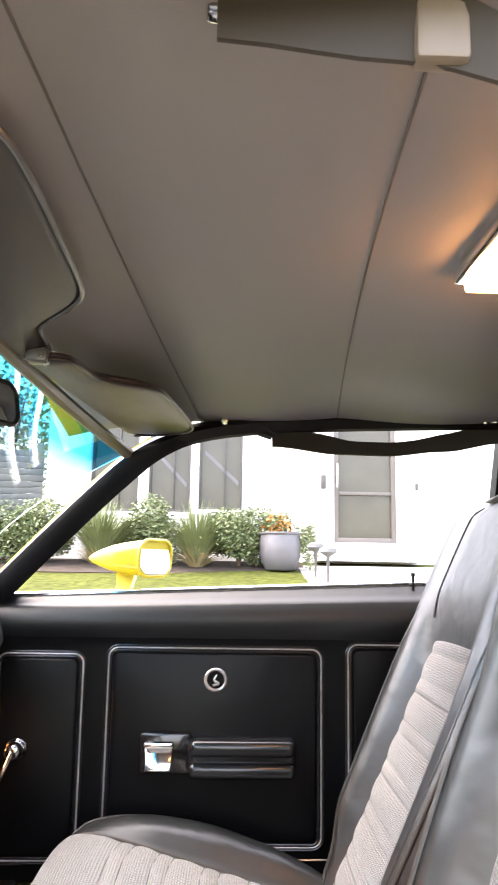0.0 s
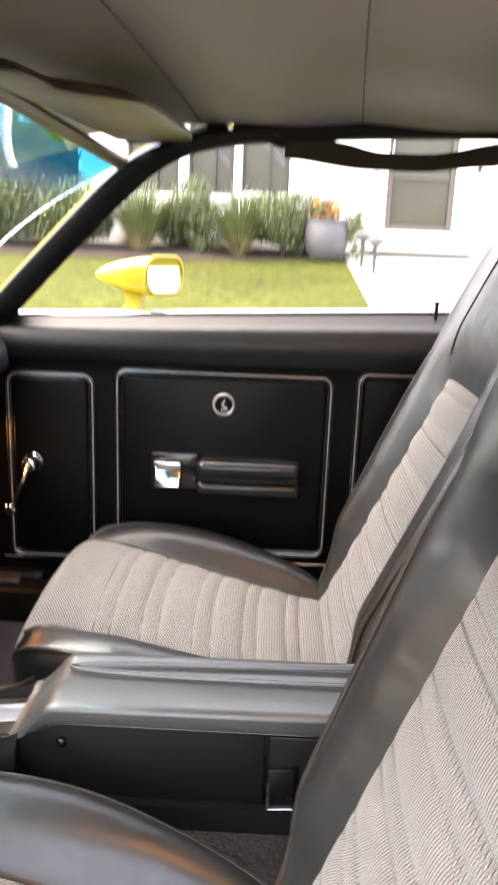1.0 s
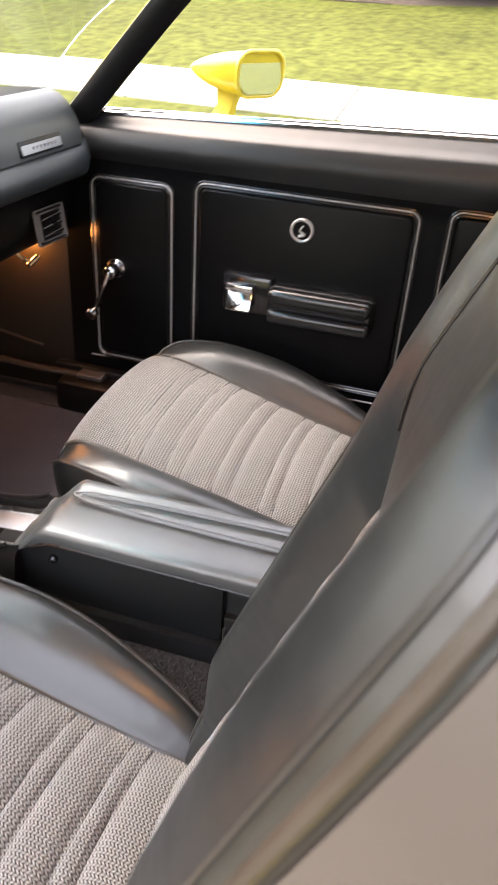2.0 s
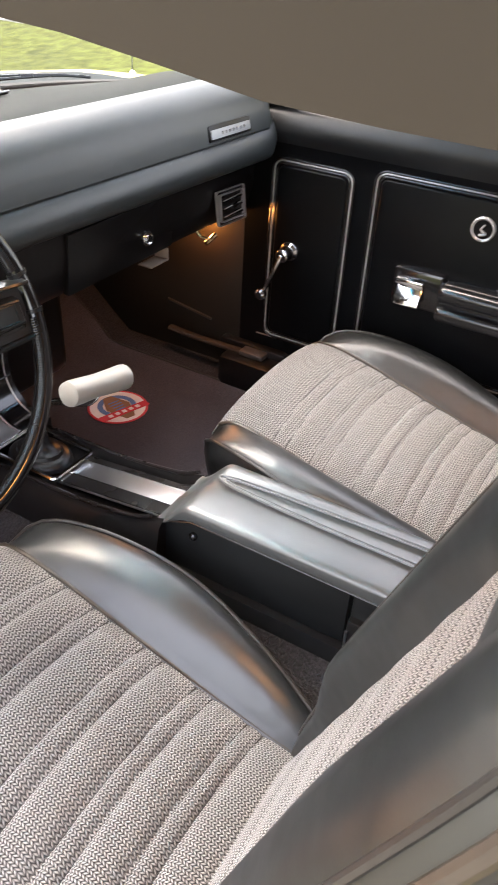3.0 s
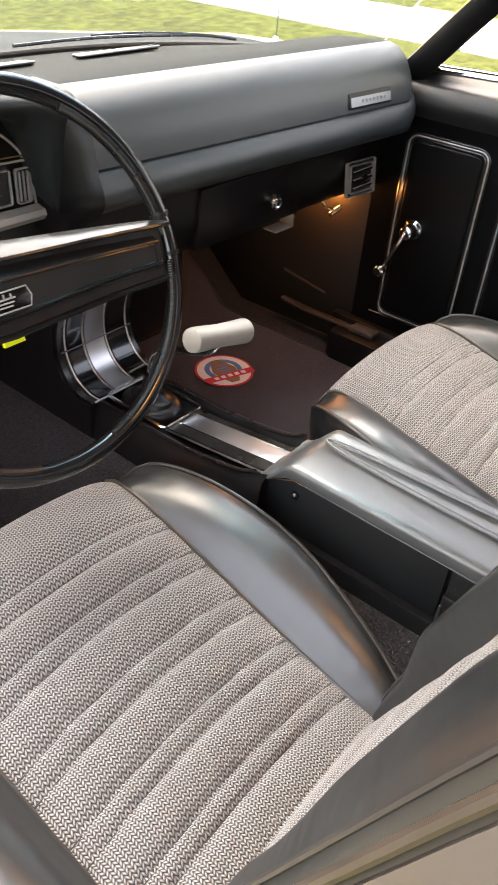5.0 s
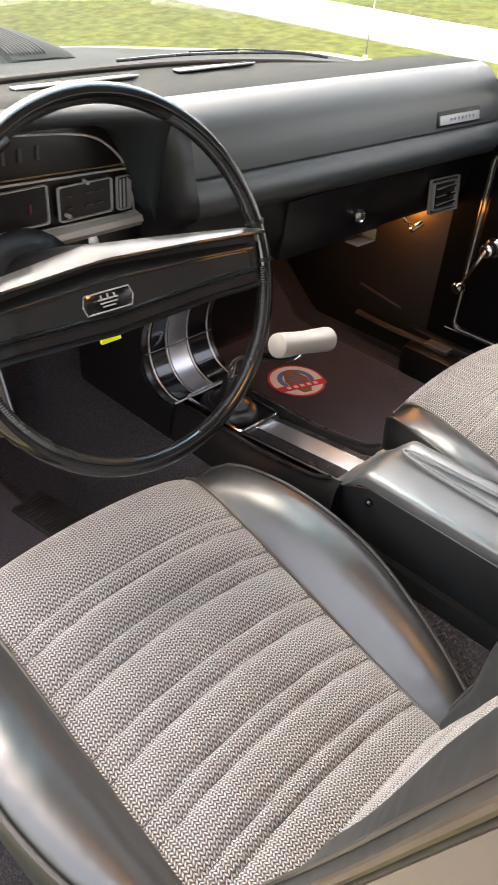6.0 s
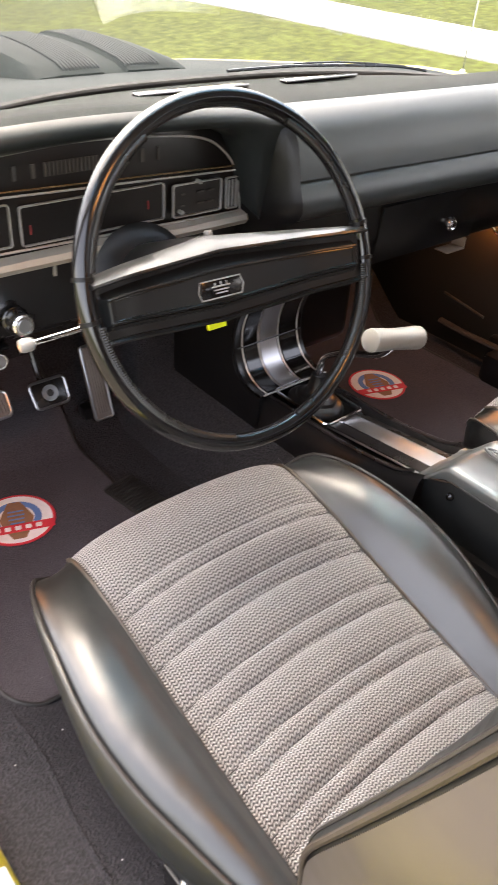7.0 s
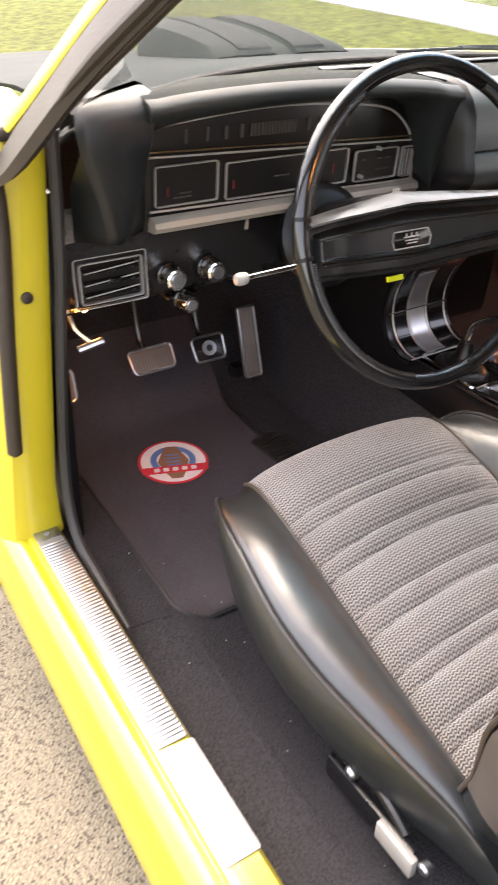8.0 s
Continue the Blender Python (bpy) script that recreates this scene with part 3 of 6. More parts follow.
def tree(cx, cy, h, r, seed, mats):
    """A garden tree: tapered trunk, limbs and a crown of leaf clumps with gaps."""
    rng = random.Random(seed)
    z0 = rise(cy) - 0.1
    top = thing("tree", "leafy green garden tree beyond the fence", "tree", (cx, cy, z0), group="garden trees")
    trunk = [(cx, cy, z0), (cx + 0.1, cy, z0 + h * 0.25), (cx - 0.05, cy + 0.1, z0 + h * 0.5), (cx, cy, z0 + h * 0.8)]
    bms = [tube(smooth_path(trunk), lambda t: 0.16 * (1 - 0.8 * t), 8)]
    ends = []
    for _ in range(11):
        a, t = rng.uniform(0, 6.283), rng.uniform(0.35, 0.75)
        p = Vector((cx, cy, z0 + h * t))
        q = p + Vector((math.cos(a) * r * rng.uniform(0.5, 0.9), math.sin(a) * r * rng.uniform(0.5, 0.9), h * rng.uniform(0.08, 0.3)))
        bms.append(tube(smooth_path([p, (p + q) / 2 + Vector((0, 0, 0.15)), q]), lambda s: 0.06 * (1 - 0.8 * s), 6))
        ends.append(q)
    part("trunk", join(*bms), BARK, top)
    for m in mats:
        verts, faces = [], []
        for _ in range(6500):
            c = rng.choice(ends)
            v = Vector((rng.gauss(0, 0.42), rng.gauss(0, 0.42), rng.gauss(0, 0.34))) * r * 0.8
            p = c + v
            a = Vector((rng.gauss(0, 1), rng.gauss(0, 1), rng.gauss(0, 1))).normalized()
            b = a.cross(Vector((rng.gauss(0, 1), rng.gauss(0, 1), rng.gauss(0, 1)))).normalized()
            s = rng.uniform(0.05, 0.1)
            k = len(verts)
            verts += [p - a * s, p + b * s * 0.5, p + a * s, p - b * s * 0.5]
            faces.append((k, k + 1, k + 2, k + 3))
        me = bpy.data.meshes.new("crown")
        me.from_pydata([tuple(v) for v in verts], [], faces)
        me.materials.append(m)
        ob = new("crown", me)
        ob.parent, ob.matrix_parent_inverse = top, top.matrix_basis.inverted()


for tx, ty, th, tr, seed in ((-8.5, 17.5, 5.5, 2.6, 31), (-5.5, 19.0, 5.6, 2.6, 32), (-11.5, 17.0, 6.0, 2.8, 33)):
    tree(tx, ty, th * 0.8, tr, seed, (LEAF_PALE,))


# ---- the car's body ----
def belt(x):
    return 0.957 + 0.042 * x


def base_x(d):
    """Foot of the windscreen at a distance d from the centre line."""
    return -0.965 + 0.56 * abs(d) ** 2.6


def screen_point(u, v):
    """A point of the windscreen: u across from -1 to 1, v up from 0 to 1."""
    db, dt = u * 0.79, u * 0.66
    b = Vector((base_x(db) - 0.02, YB + db, 0.965 - 0.02 * abs(u) ** 3))
    t = Vector((-0.36 + 0.09 * u * u, YB + dt, 1.305 - 0.05 * u * u))
    return b.lerp(t, v) + Vector((-0.03, 0, 0.02)) * math.sin(math.pi * v)


car = thing("car_body", "yellow two-door car body with matt black bonnet", "car", (0, YB, 0))
RAIL = [(-0.64, 1.762, 0.88), (-0.575, 1.757, 0.945), (-0.43, 1.69, 1.078), (-0.272, 1.614, 1.215), (-0.185, 1.583, 1.272), (-0.09, 1.572, 1.303), (0.05, 1.568, 1.32), (0.3, 1.566, 1.332), (0.6, 1.57, 1.335), (0.98, 1.6, 1.3)]


def drivers(q):
    """The driver's pillar: the other one mirrored, and set a little further out."""
    return Vector((q[0] - 0.02 * smooth([(-0.3, 1), (0.1, 0)], q[0]), 2 * YB - q[1] - smooth([(-0.62, 0.012), (-0.4, 0.034), (0.2, 0.03)], q[0]), q[2] + 0.015 * smooth([(-0.3, 1), (0.0, 0)], q[0])))


def rail_loft(side, grow=0.0):
    pts = smooth_path(RAIL if side > 0 else [(-0.66, 1.785, 0.892)] + RAIL[1:], 5)
    rings = []
    for i, p in enumerate(pts):
        d = (pts[min(i + 1, len(pts) - 1)] - pts[max(i - 1, 0)]).normalized()
        out = Vector((0, 0.9, 0.42)).normalized()
        up = out.cross(d).normalized()
        if up.z < 0:
            up = -up
        out = d.cross(up).normalized()
        if out.y < 0:
            out = -out
        k = i / (len(pts) - 1)
        h = lerp([(0, 0.03), (0.35, 0.027), (0.5, 0.019), (1, 0.019)], k) + grow
        w = 0.026 + grow
        if side < 0:
            w, h = w * lerp([(0, 0.3), (0.12, 1)], k), h * lerp([(0, 0.45), (0.12, 1)], k)
        inner = ((-1, -0.5), (-0.75, -0.9)) if side > 0 else ((0.02, -0.3), (0.25, -0.72))
        last = (-1, 0.6) if side > 0 else (-0.4, 0.5)
        ring = [p + out * a * w + up * b * h for a, b in (*inner, (0.6, -1), (1, -0.7), (1, 0.8), (0.6, 1), (-0.7, 1), last)]
        rings.append([drivers(q) if side < 0 else q for q in ring])
    return loft(rings)


part("roof_rail", rail_loft(1), PLASTIC, car, "black trimmed screen pillar and roof rail")
part("roof_rail", rail_loft(-1), SEAL, car, "pillar and roof rail with weathered door seal")


def pillar_skin(side):
    pts = smooth_path(RAIL[1:5], 5)
    rings = []
    for p in pts:
        sec = ((-0.022, 0.028, 0.012), (-0.006, 0.03, 0.0), (-0.004, 0.04, 0.0), (-0.014, 0.044, 0.01), (-0.034, 0.036, 0.024)) if side > 0 else ((-0.05, 0.01, 0.026), (-0.037, 0.012, 0.018), (-0.035, 0.018, 0.017), (-0.04, 0.02, 0.02), (-0.053, 0.016, 0.03))
        ring = [p + Vector(q) for q in sec]
        rings.append([drivers(q) if side < 0 else q for q in ring])
    return loft(rings)


for off in ((0.018, 0.026, 0.0), (0.02, 0.011, -0.003)):
    part("door_seal", tube([drivers(p + Vector(off)) for p in smooth_path(RAIL[1:6], 5)[3:]], lambda t: 0.007 * min(1, 0.25 + 8 * t), 8), SEAL, car, "weathered rubber door seal")
part("pillar_skin", pillar_skin(1), YELLOW, car)
part("pillar_skin", pillar_skin(-1), YELLOW, car)


def head_z(x, y):
    d = (y - YB) / 0.64
    return 1.33 + 0.03 * (1 - d * d) - 0.035 * max(0, (-0.17 - x) / 0.2) ** 1.5 - 0.002 * abs(math.sin(7.3 * x + 3 * y))


part("roof_panel", thick(grid(lambda u, v: (Vector((-0.4 + 1.45 * u, YB + (v - 0.5) * 1.36, head_z(-0.4 + 1.45 * u, YB + (v - 0.5) * 1.28) + 0.035 - 0.02 * abs(2 * v - 1) ** 4)), (u, v)), 14, 14), 0.006), YELLOW, car)


def hood_z(x, d):
    return 0.945 - 0.14 * max(0, -1.02 - x) + 0.022 * (1 - (d / 0.75) ** 2) - 0.03 * max(0, (-1.9 - x)) ** 2


part("bonnet", thick(grid(lambda u, v: ((lambda d: Vector((base_x(d) - 0.035 - u * (2.62 + base_x(d)), YB + d, hood_z(base_x(d) - 0.035 - u * (2.62 + base_x(d)), d))))((v - 0.5) * 1.42), (u, v)), 20, 20), 0.008), HOODBLACK, car, "matt black bonnet")


def fender(side):
    rings = []
    for k in range(15):
        x = -0.78 - 1.95 * k / 14
        z = hood_z(min(x, -1.02), 0.73) - 0.004 - 0.012 * max(0, (x + 1.02))
        q = 0.716 + 0.05 * smooth([(-1.05, 0), (-0.78, 1)], x)
        ring = [(x, q, z - 0.03), (x, q, z), (x, q + 0.03, z + 0.006), (x, 0.85, z - 0.012), (x, 0.92, z - 0.06), (x, 0.955, z - 0.2), (x, 0.93, z - 0.5), (x, 0.9, 0.25), (x, 0.86, 0.25), (x, 0.86, z - 0.1)]
        rings.append([(a, YB + side * b, c) for a, b, c in ring])
    return loft(rings)


part("front_wing", fender(1), YELLOW, car)
part("front_wing", fender(-1), YELLOW, car)


SCOOP_Z = [(-1.69, 0.955), (-1.64, 0.966), (-1.55, 0.969), (-1.45, 0.966), (-1.38, 0.96), (-1.32, 0.953), (-1.29, 0.944)]


def scoop():
    """A forward-facing scoop: high at its mouth, running down to the bonnet at its rear."""
    rings = []
    for x in (-1.71, -1.69, -1.64, -1.55, -1.45, -1.38, -1.32, -1.29, -1.272):
        w = lerp([(-1.7, 0.172), (-1.27, 0.19)], x)
        zb = hood_z(x, 0) - 0.012
        zt = lerp(SCOOP_Z, x) if -1.7 < x < -1.28 else zb + (0.04 if x < -1.5 else 0.016)
        h = zt - zb
        ring = [(x, YB + a * w, zb + b * h - c) for a, b, c in ((-1.04, 0, 0), (-1.0, 0.55, 0), (-0.95, 0.82, 0), (-0.84, 0.96, 0.002), (-0.68, 1, 0), (-0.64, 1, 0.001), (-0.17, 1, 0), (-0.13, 1, 0.008), (0.13, 1, 0.008), (0.17, 1, 0), (0.64, 1, 0.001), (0.68, 1, 0), (0.84, 0.96, 0.002), (0.95, 0.82, 0), (1.0, 0.55, 0), (1.04, 0, 0))]
        rings.append(ring)
    return loft(rings)


sc = part("bonnet_scoop", scoop(), HOODBLACK, car, "raised matt black bonnet scoop")
for s in (-1, 1):
    bars = []
    for k in range(11):
        yy = s * (0.034 + 0.0085 * k)
        bars.append(tube([(x, YB + yy * lerp([(-1.7, 0.92), (-1.27, 1)], x), lerp(SCOOP_Z, x) + 0.001) for x in (-1.68, -1.64, -1.55, -1.45, -1.38, -1.32, -1.289)] + [(-1.284, YB + yy, 0.936)], 0.0028, 6))
    part("grille", join(*bars), STRIPE, sc, "pale ribbed vent strip")

part("wiper", join(tube(smooth_path([(-1.0, 1.02, 0.976), (-0.975, 1.2, 0.98), (-0.93, 1.42, 0.975), (-0.885, 1.5, 0.968)]), 0.0032, 6), tube(smooth_path([(-1.0, 1.2, 0.98), (-0.965, 1.32, 0.982), (-0.915, 1.46, 0.975)]), 0.0022, 6)), SATIN, car, "black wiper arm and blade")
part("aerial", join(tube([(-0.935, 1.705, 0.93), (-0.925, 1.71, 1.9)], 0.0022, 6), lathe([(0.012, 0), (0.01, 0.01), (0.004, 0.02)], Matrix.Translation((-0.935, 1.705, 0.932)), 14)), CHROME, car, "thin chrome radio aerial")

ws = part("windscreen", thick(grid(lambda u, v: (screen_point(2 * u - 1, v), (u, v)), 24, 14), 0.004), CLEAR, car, "windscreen glass with a blue-tinted upper band")
ws.visible_shadow = False
part("screen_seal", tube([screen_point(2 * k / 30 - 1, 0.0) + Vector((0.004, 0, 0.002)) for k in range(31)], 0.009, 8), RUBBER, car, "black rubber windscreen seal")
part("screen_header", tube([screen_point(2 * k / 30 - 1, 1.0) + Vector((0.01, 0, -0.004)) for k in range(31)], 0.013, 8), HEADER_TRIM, car, "dull tan trim along the windscreen top")


# sills, door pillar and floor pan
def sill(side):
    prof = [(0.72, 0.195), (0.82, 0.2), (0.835, 0.285), (0.845, 0.302), (0.886, 0.304), (0.893, 0.3025), (0.896, 0.2985), (0.9, 0.298), (0.904, 0.3005), (0.912, 0.3), (0.928, 0.292), (0.942, 0.27), (0.952, 0.2), (0.93, 0.13), (0.88, 0.12), (0.72, 0.15)]
    return loft([[(x, YB + side * d, z) for d, z in prof] for x in (-0.72, -0.5, -0.2, 0.1, 0.5, 1.1)])


part("sill", sill(-1), YELLOW, car, "yellow painted door sill")
part("sill", sill(1), YELLOW, car)
hinge = []
for z, o in ((0.29, 0.0), (0.33, 0.012), (0.4, 0.02), (0.6, 0.022), (0.8, 0.02), (0.94, 0.012), (0.965, 0.0)):
    y0 = lerp([(0.29, 0.0), (0.37, 0.01), (0.6, 0.03), (0.93, 0.07)], z)
    y1 = lerp([(0.29, 0.1), (0.37, 0.095), (0.6, 0.112), (0.93, 0.136)], z)
    xf = lerp([(0.29, -0.672), (0.33, -0.676), (0.4, -0.679), (0.93, -0.68)], z)
    hinge.append([(-0.78, y0 - 0.02, z), (xf - 0.03, y0, z), (xf - 0.005, y0 + 0.012, z), (xf, y0 + 0.03, z), (xf, y1 - 0.012, z), (xf - 0.008, y1, z), (-0.78, y1 + 0.005, z)])
hp = part("hinge_pillar", loft(hinge), YELLOW, car, "yellow painted door hinge pillar")
part("bolt", lathe([(0.009, 0), (0.009, 0.003), (0.006, 0.005)], facing((-0.679, 0.085, 0.74), (0, 1, 0), (0, 0, 1)), 12), SEAL, hp)
part("seal_strip", tube(smooth_path([(-0.675, 0.058, 0.96), (-0.678, 0.062, 0.85), (-0.678, 0.05, 0.7), (-0.678, 0.04, 0.56), (-0.678, 0.035, 0.475)]), lambda t: 0.0125 * min(1, 0.3 + 30 * (1 - t)), 10), SEAL, hp, "weathered rubber door seal")
part("seal_strip", tube(smooth_path([(-0.66, 0.138, 0.97), (-0.668, 0.136, 0.8), (-0.668, 0.12, 0.6), (-0.662, 0.108, 0.42), (-0.62, 0.102, 0.325), (-0.54, 0.104, 0.296), (-0.42, 0.104, 0.285)]), lambda t: 0.009 * min(1, 0.35 + 4 * (1 - t)), 8), RUBBER, hp)

part("pillar_base", rbox((-0.69, 0.098, 0.966), (0.05, 0.06, 0.02), 0.008, 3), SEAL, hp, "weathered trim at the pillar's foot")
scuff = thing("scuff_plate", "ribbed bright aluminium scuff plate on the door sill", "scuff plate", (-0.4, 0.065, 0.305))
part("plate", slab(rounded(0.45, 0.044, 0.004, x0=-0.425, y0=0.0645), Matrix.Translation((0, 0, 0.3035)), 0.003, 0.001), GROOVE, scuff)
for k in range(60):
    part("rib", rbox((-0.635 + 0.0072 * k, 0.0645, 0.3075), (0.0038, 0.04, 0.0025), 0.001, 1), RIBBED, scuff)
part("front_tab", slab(rounded(0.032, 0.044, 0.004, x0=-0.664, y0=0.0645), Matrix.Translation((0, 0, 0.3035)), 0.0035, 0.001), BRUSHED, scuff)
part("screw", lathe([(0.005, 0), (0.005, 0.0015), (0.002, 0.0022)], Matrix.Translation((-0.664, 0.0645, 0.307)), 12), GROOVE, scuff)
part("end_plate", slab(rounded(0.17, 0.05, 0.004, x0=-0.11, y0=0.066), Matrix.Translation((0, 0, 0.3035)), 0.0025, 0.001), WHITE_PLASTIC, scuff, "plain pale label plate with worn printing")
for k, (bx, by) in enumerate(((-0.15, 0.06), (-0.125, 0.068), (-0.10, 0.06))):
    part("print_bar", rbox((bx, by, 0.3064), (0.009, 0.004, 0.0006), 0), BADGE_LINE, scuff)


def floor_fn(u, v):
    x, y = -1.3 + 2.35 * u, 0.1 + 1.66 * v
    d = abs(y - 0.955)
    z = 0.195 + 0.75 * max(0, -1.02 - x) ** 0.9 + 0.17 * (1 - smooth([(0, 0), (0.1, 0.05), (0.2, 1)], d))
    z += 0.04 * smooth([(0.64, 0), (0.76, 1)], abs(y - YB)) + 0.002 * math.sin(9 * x + 4 * y) * math.sin(11 * y)
    return Vector((x, y, z)), (x, y)


single("floor", thick(grid(floor_fn, 40, 50), 0.01), CARPET, "black pile carpet on the car floor", "carpet", "structure")
for pts in ([(-0.455, 0.112), (-0.45, 0.15), (-0.446, 0.19)], [(-0.43, 0.2), (-0.33, 0.205), (-0.2, 0.193), (0.0, 0.19)]):
    single("trim", tube(smooth_path([(x, y, floor_fn((x + 1.3) / 2.35, (y - 0.1) / 1.66)[0].z + 0.009) for x, y in pts]), 0.005, 6), CARPET, "dark seam across the black carpet", "carpet seam", "structure")
shell = thing("cabin_shell", "black trimmed walls of the car cabin", "cabin", (0, YB, 0.2), kind="structure")
part("firewall", rbox((-1.26, YB, 0.54), (0.03, 1.6, 0.66), 0), CARPET, shell)
part("kick_panel", rbox((-0.97, 0.132, 0.53), (0.56, 0.02, 0.7), 0.004), PLASTIC, shell)
part("kick_panel", rbox((-0.94, 1.745, 0.53), (0.62, 0.02, 0.7), 0.004), KICK, shell, "plain dark kick panel")
part("rear_wall", rbox((1.0, YB, 0.72), (0.03, 1.62, 1.15), 0), PLASTIC, shell)
for s in (-1, 1):
    part("quarter_trim", rbox((0.82, YB + s * 0.80, 0.6), (0.42, 0.05, 0.76), 0.01), VINYL, shell)
    part("quarter_post", loft([[(x, YB + s * y, z) for x, y in ((0.565, 0.66 + 0.15 * (1.32 - z) / 0.36), (0.565, 0.70 + 0.15 * (1.32 - z) / 0.36), (0.98, 0.70 + 0.15 * (1.32 - z) / 0.36), (0.98, 0.66 + 0.15 * (1.32 - z) / 0.36))] for z in (0.96, 1.1, 1.33)]), PLASTIC, shell)


def liner_fn(u, v):
    x, y = -0.345 + 1.36 * u, 0.275 + 1.31 * v
    return Vector((x, y, head_z(x, y) - liner_sag(x, y))), (x, y)


def seam_x(x0, lean, bow, y):
    return x0 + lean * (y - 0.42) + bow * (y - 0.42) ** 2


SEAMS = ((-0.178, 0.012, 0.043), (0.087, 0.075, 0.015), (0.45, 0.09, 0.0))


def liner_sag(x, y):
    """The cloth hangs slack between the bows that its seams are sewn to."""
    ends = [-0.345] + [seam_x(*q, y) for q in SEAMS] + [1.03]
    for a, b, deep in zip(ends, ends[1:], (0.004, 0.008, 0.008, 0.008)):
        if a <= x <= b:
            f = (x - a) / (b - a)
            return deep * 4 * f * (1 - f)
    return 0.0


def seam_line(x0, lean, bow):
    """A sewn cross seam of the headliner, slightly askew."""
    pts = []
    for k in range(25):
        y = 0.3 + 1.26 * k / 24
        x = x0 + lean * (y - 0.42) + bow * (y - 0.42) ** 2
        pts.append((x, y, head_z(x, y) - 0.001))
    return tube(pts, 0.0013, 6)


seams = [seam_line(*q) for q in SEAMS]
roof_cloth = single("ceiling", join(grid(liner_fn, 150, 34), *seams), HEADLINER, "taut dark grey vinyl headliner with cross seams", "headliner", "structure")
roof_cloth.data.materials.append(SEAM_THREAD)
for poly in list(roof_cloth.data.polygons)[150 * 34:]:
    poly.material_index = 1
# ---- passenger door ----
def passenger_door():
    top = thing("passenger_door", "closed car door trimmed in embossed black vinyl", "car door", (0, 1.75, 0.33))
    X0, X1 = -0.63, 0.63

    def face(u, v, hi=1.0):
        x = X0 + (X1 - X0) * u
        zb = belt(x)
        fold = (0.852 - 0.33) / (zb - 0.33)
        v = fold * v if hi < 1 else fold + (1 - fold) * v
        z = 0.33 + (zb - 0.33) * v
        up = (z - 0.845) / (zb - 0.845)
        y = 1.74
        if up > 0:
            y = 1.74 - 0.018 * math.sin(math.pi * min(1, up * 1.25)) + 0.035 * max(0, up - 0.72) / 0.28
        return Vector((x, y, z)), (x, z)

    part("door_panel", thick(grid(lambda u, v: face(u, v, hi=0.5), 40, 24), 0.006), VINYL, top)
    part("top_roll", thick(grid(face, 40, 30), 0.006), ROLL_VINYL, top, "padded top roll with a soft sheen")
    part("outer_skin", loft([[(x, 1.775, belt(x) + 0.002), (x, 1.80, belt(x)), (x, 1.845, belt(x) - 0.03), (x, 1.885, belt(x) - 0.15), (x, 1.895, 0.6), (x, 1.86, 0.27), (x, 1.775, 0.27)] for x in (-0.66, -0.3, 0.1, 0.4, 0.66)]), YELLOW, top, "yellow painted outer skin")
    part("belt_trim", tube([(x, 1.772, belt(x) + 0.004) for x in (-0.6, -0.3, 0, 0.3, 0.62)], 0.006, 8), CHROME, top, "bright belt line trim")
    part("belt_trim", tube([(x, 1.805, belt(x) + 0.006) for x in (-0.62, -0.3, 0, 0.3, 0.62)], 0.006, 8), CHROME, top)
    part("belt_seal", tube([(x, 1.789, belt(x) + 0.001) for x in (-0.62, -0.3, 0, 0.3, 0.62)], 0.008, 8), RUBBER, top)
    # embossed panels, each a padded field within a double bead
    wall = facing((0, 1.7335, 0), (1, 0, 0), (0, 0, 1))
    for x0, x1, z0, z1 in ((-0.555, -0.362, 0.375, 0.812), (-0.305, 0.178, 0.405, 0.828), (0.24, 0.6, 0.415, 0.84)):
        w, h, cx, cz = x1 - x0, z1 - z0, (x0 + x1) / 2, (z0 + z1) / 2
        part("padded_field", slab(rounded(w - 0.02, h - 0.02, 0.018, x0=cx, y0=cz), wall, 0.006, 0.005, 3), VINYL, top)
        for grow, r, m in ((0.0, 0.0019, BEAD), (-0.012, 0.0032, ARM_VINYL), (0.01, 0.0028, ARM_VINYL)):
            out = [wall @ Vector((a, b, 0.002)) for a, b in rounded(w + grow, h + grow, 0.022 + grow / 2, 6, cx, cz)]
            part("bead", tube(out, r, 8, closed=True), m, top, "silver bead" if grow == 0 else "")
    # arm rest with pull
    arm = part("armrest", rbox((0.0, 1.715, 0.598), (0.24, 0.05, 0.085), 0.018, 4), ARM_VINYL, top, "padded black arm rest")
    part("arm_cap", rbox((0.0, 1.685, 0.622), (0.232, 0.037, 0.036), 0.015, 4), ARM_VINYL, arm)
    part("arm_lip", rbox((0.0, 1.688, 0.574), (0.234, 0.032, 0.034), 0.013, 4), ARM_VINYL, arm)
    part("arm_bead", tube([wall @ Vector((a, b, 0.058)) for a, b in rounded(0.21, 0.028, 0.011, 4, 0.0, 0.622)], 0.0018, 6, closed=True), DOOR_BEAD, arm)
    part("handle_base", rbox((-0.17, 1.722, 0.605), (0.115, 0.036, 0.088), 0.008, 2), GLOSS, top)
    hnd = part("door_handle", rbox((-0.183, 1.694, 0.625), (0.064, 0.024, 0.014), 0.004, 2), CHROME, top, "square chrome door handle")
    part("paddle", rbox((-0.183, 1.693, 0.594), (0.06, 0.012, 0.05), 0.004, 2, Matrix.Rotation(radians(-24), 4, "X")), CHROME, hnd)
    # badge: ring with a plain wavy relief
    bd = facing((-0.062, 1.7275, 0.760), (1, 0, 0), (0, 0, 1))
    badge = part("badge", lathe([(0.026, 0), (0.026, 0.004), (0.0235, 0.0065), (0.0195, 0.004)], bd, 32), BEAD, top, "round chrome badge")
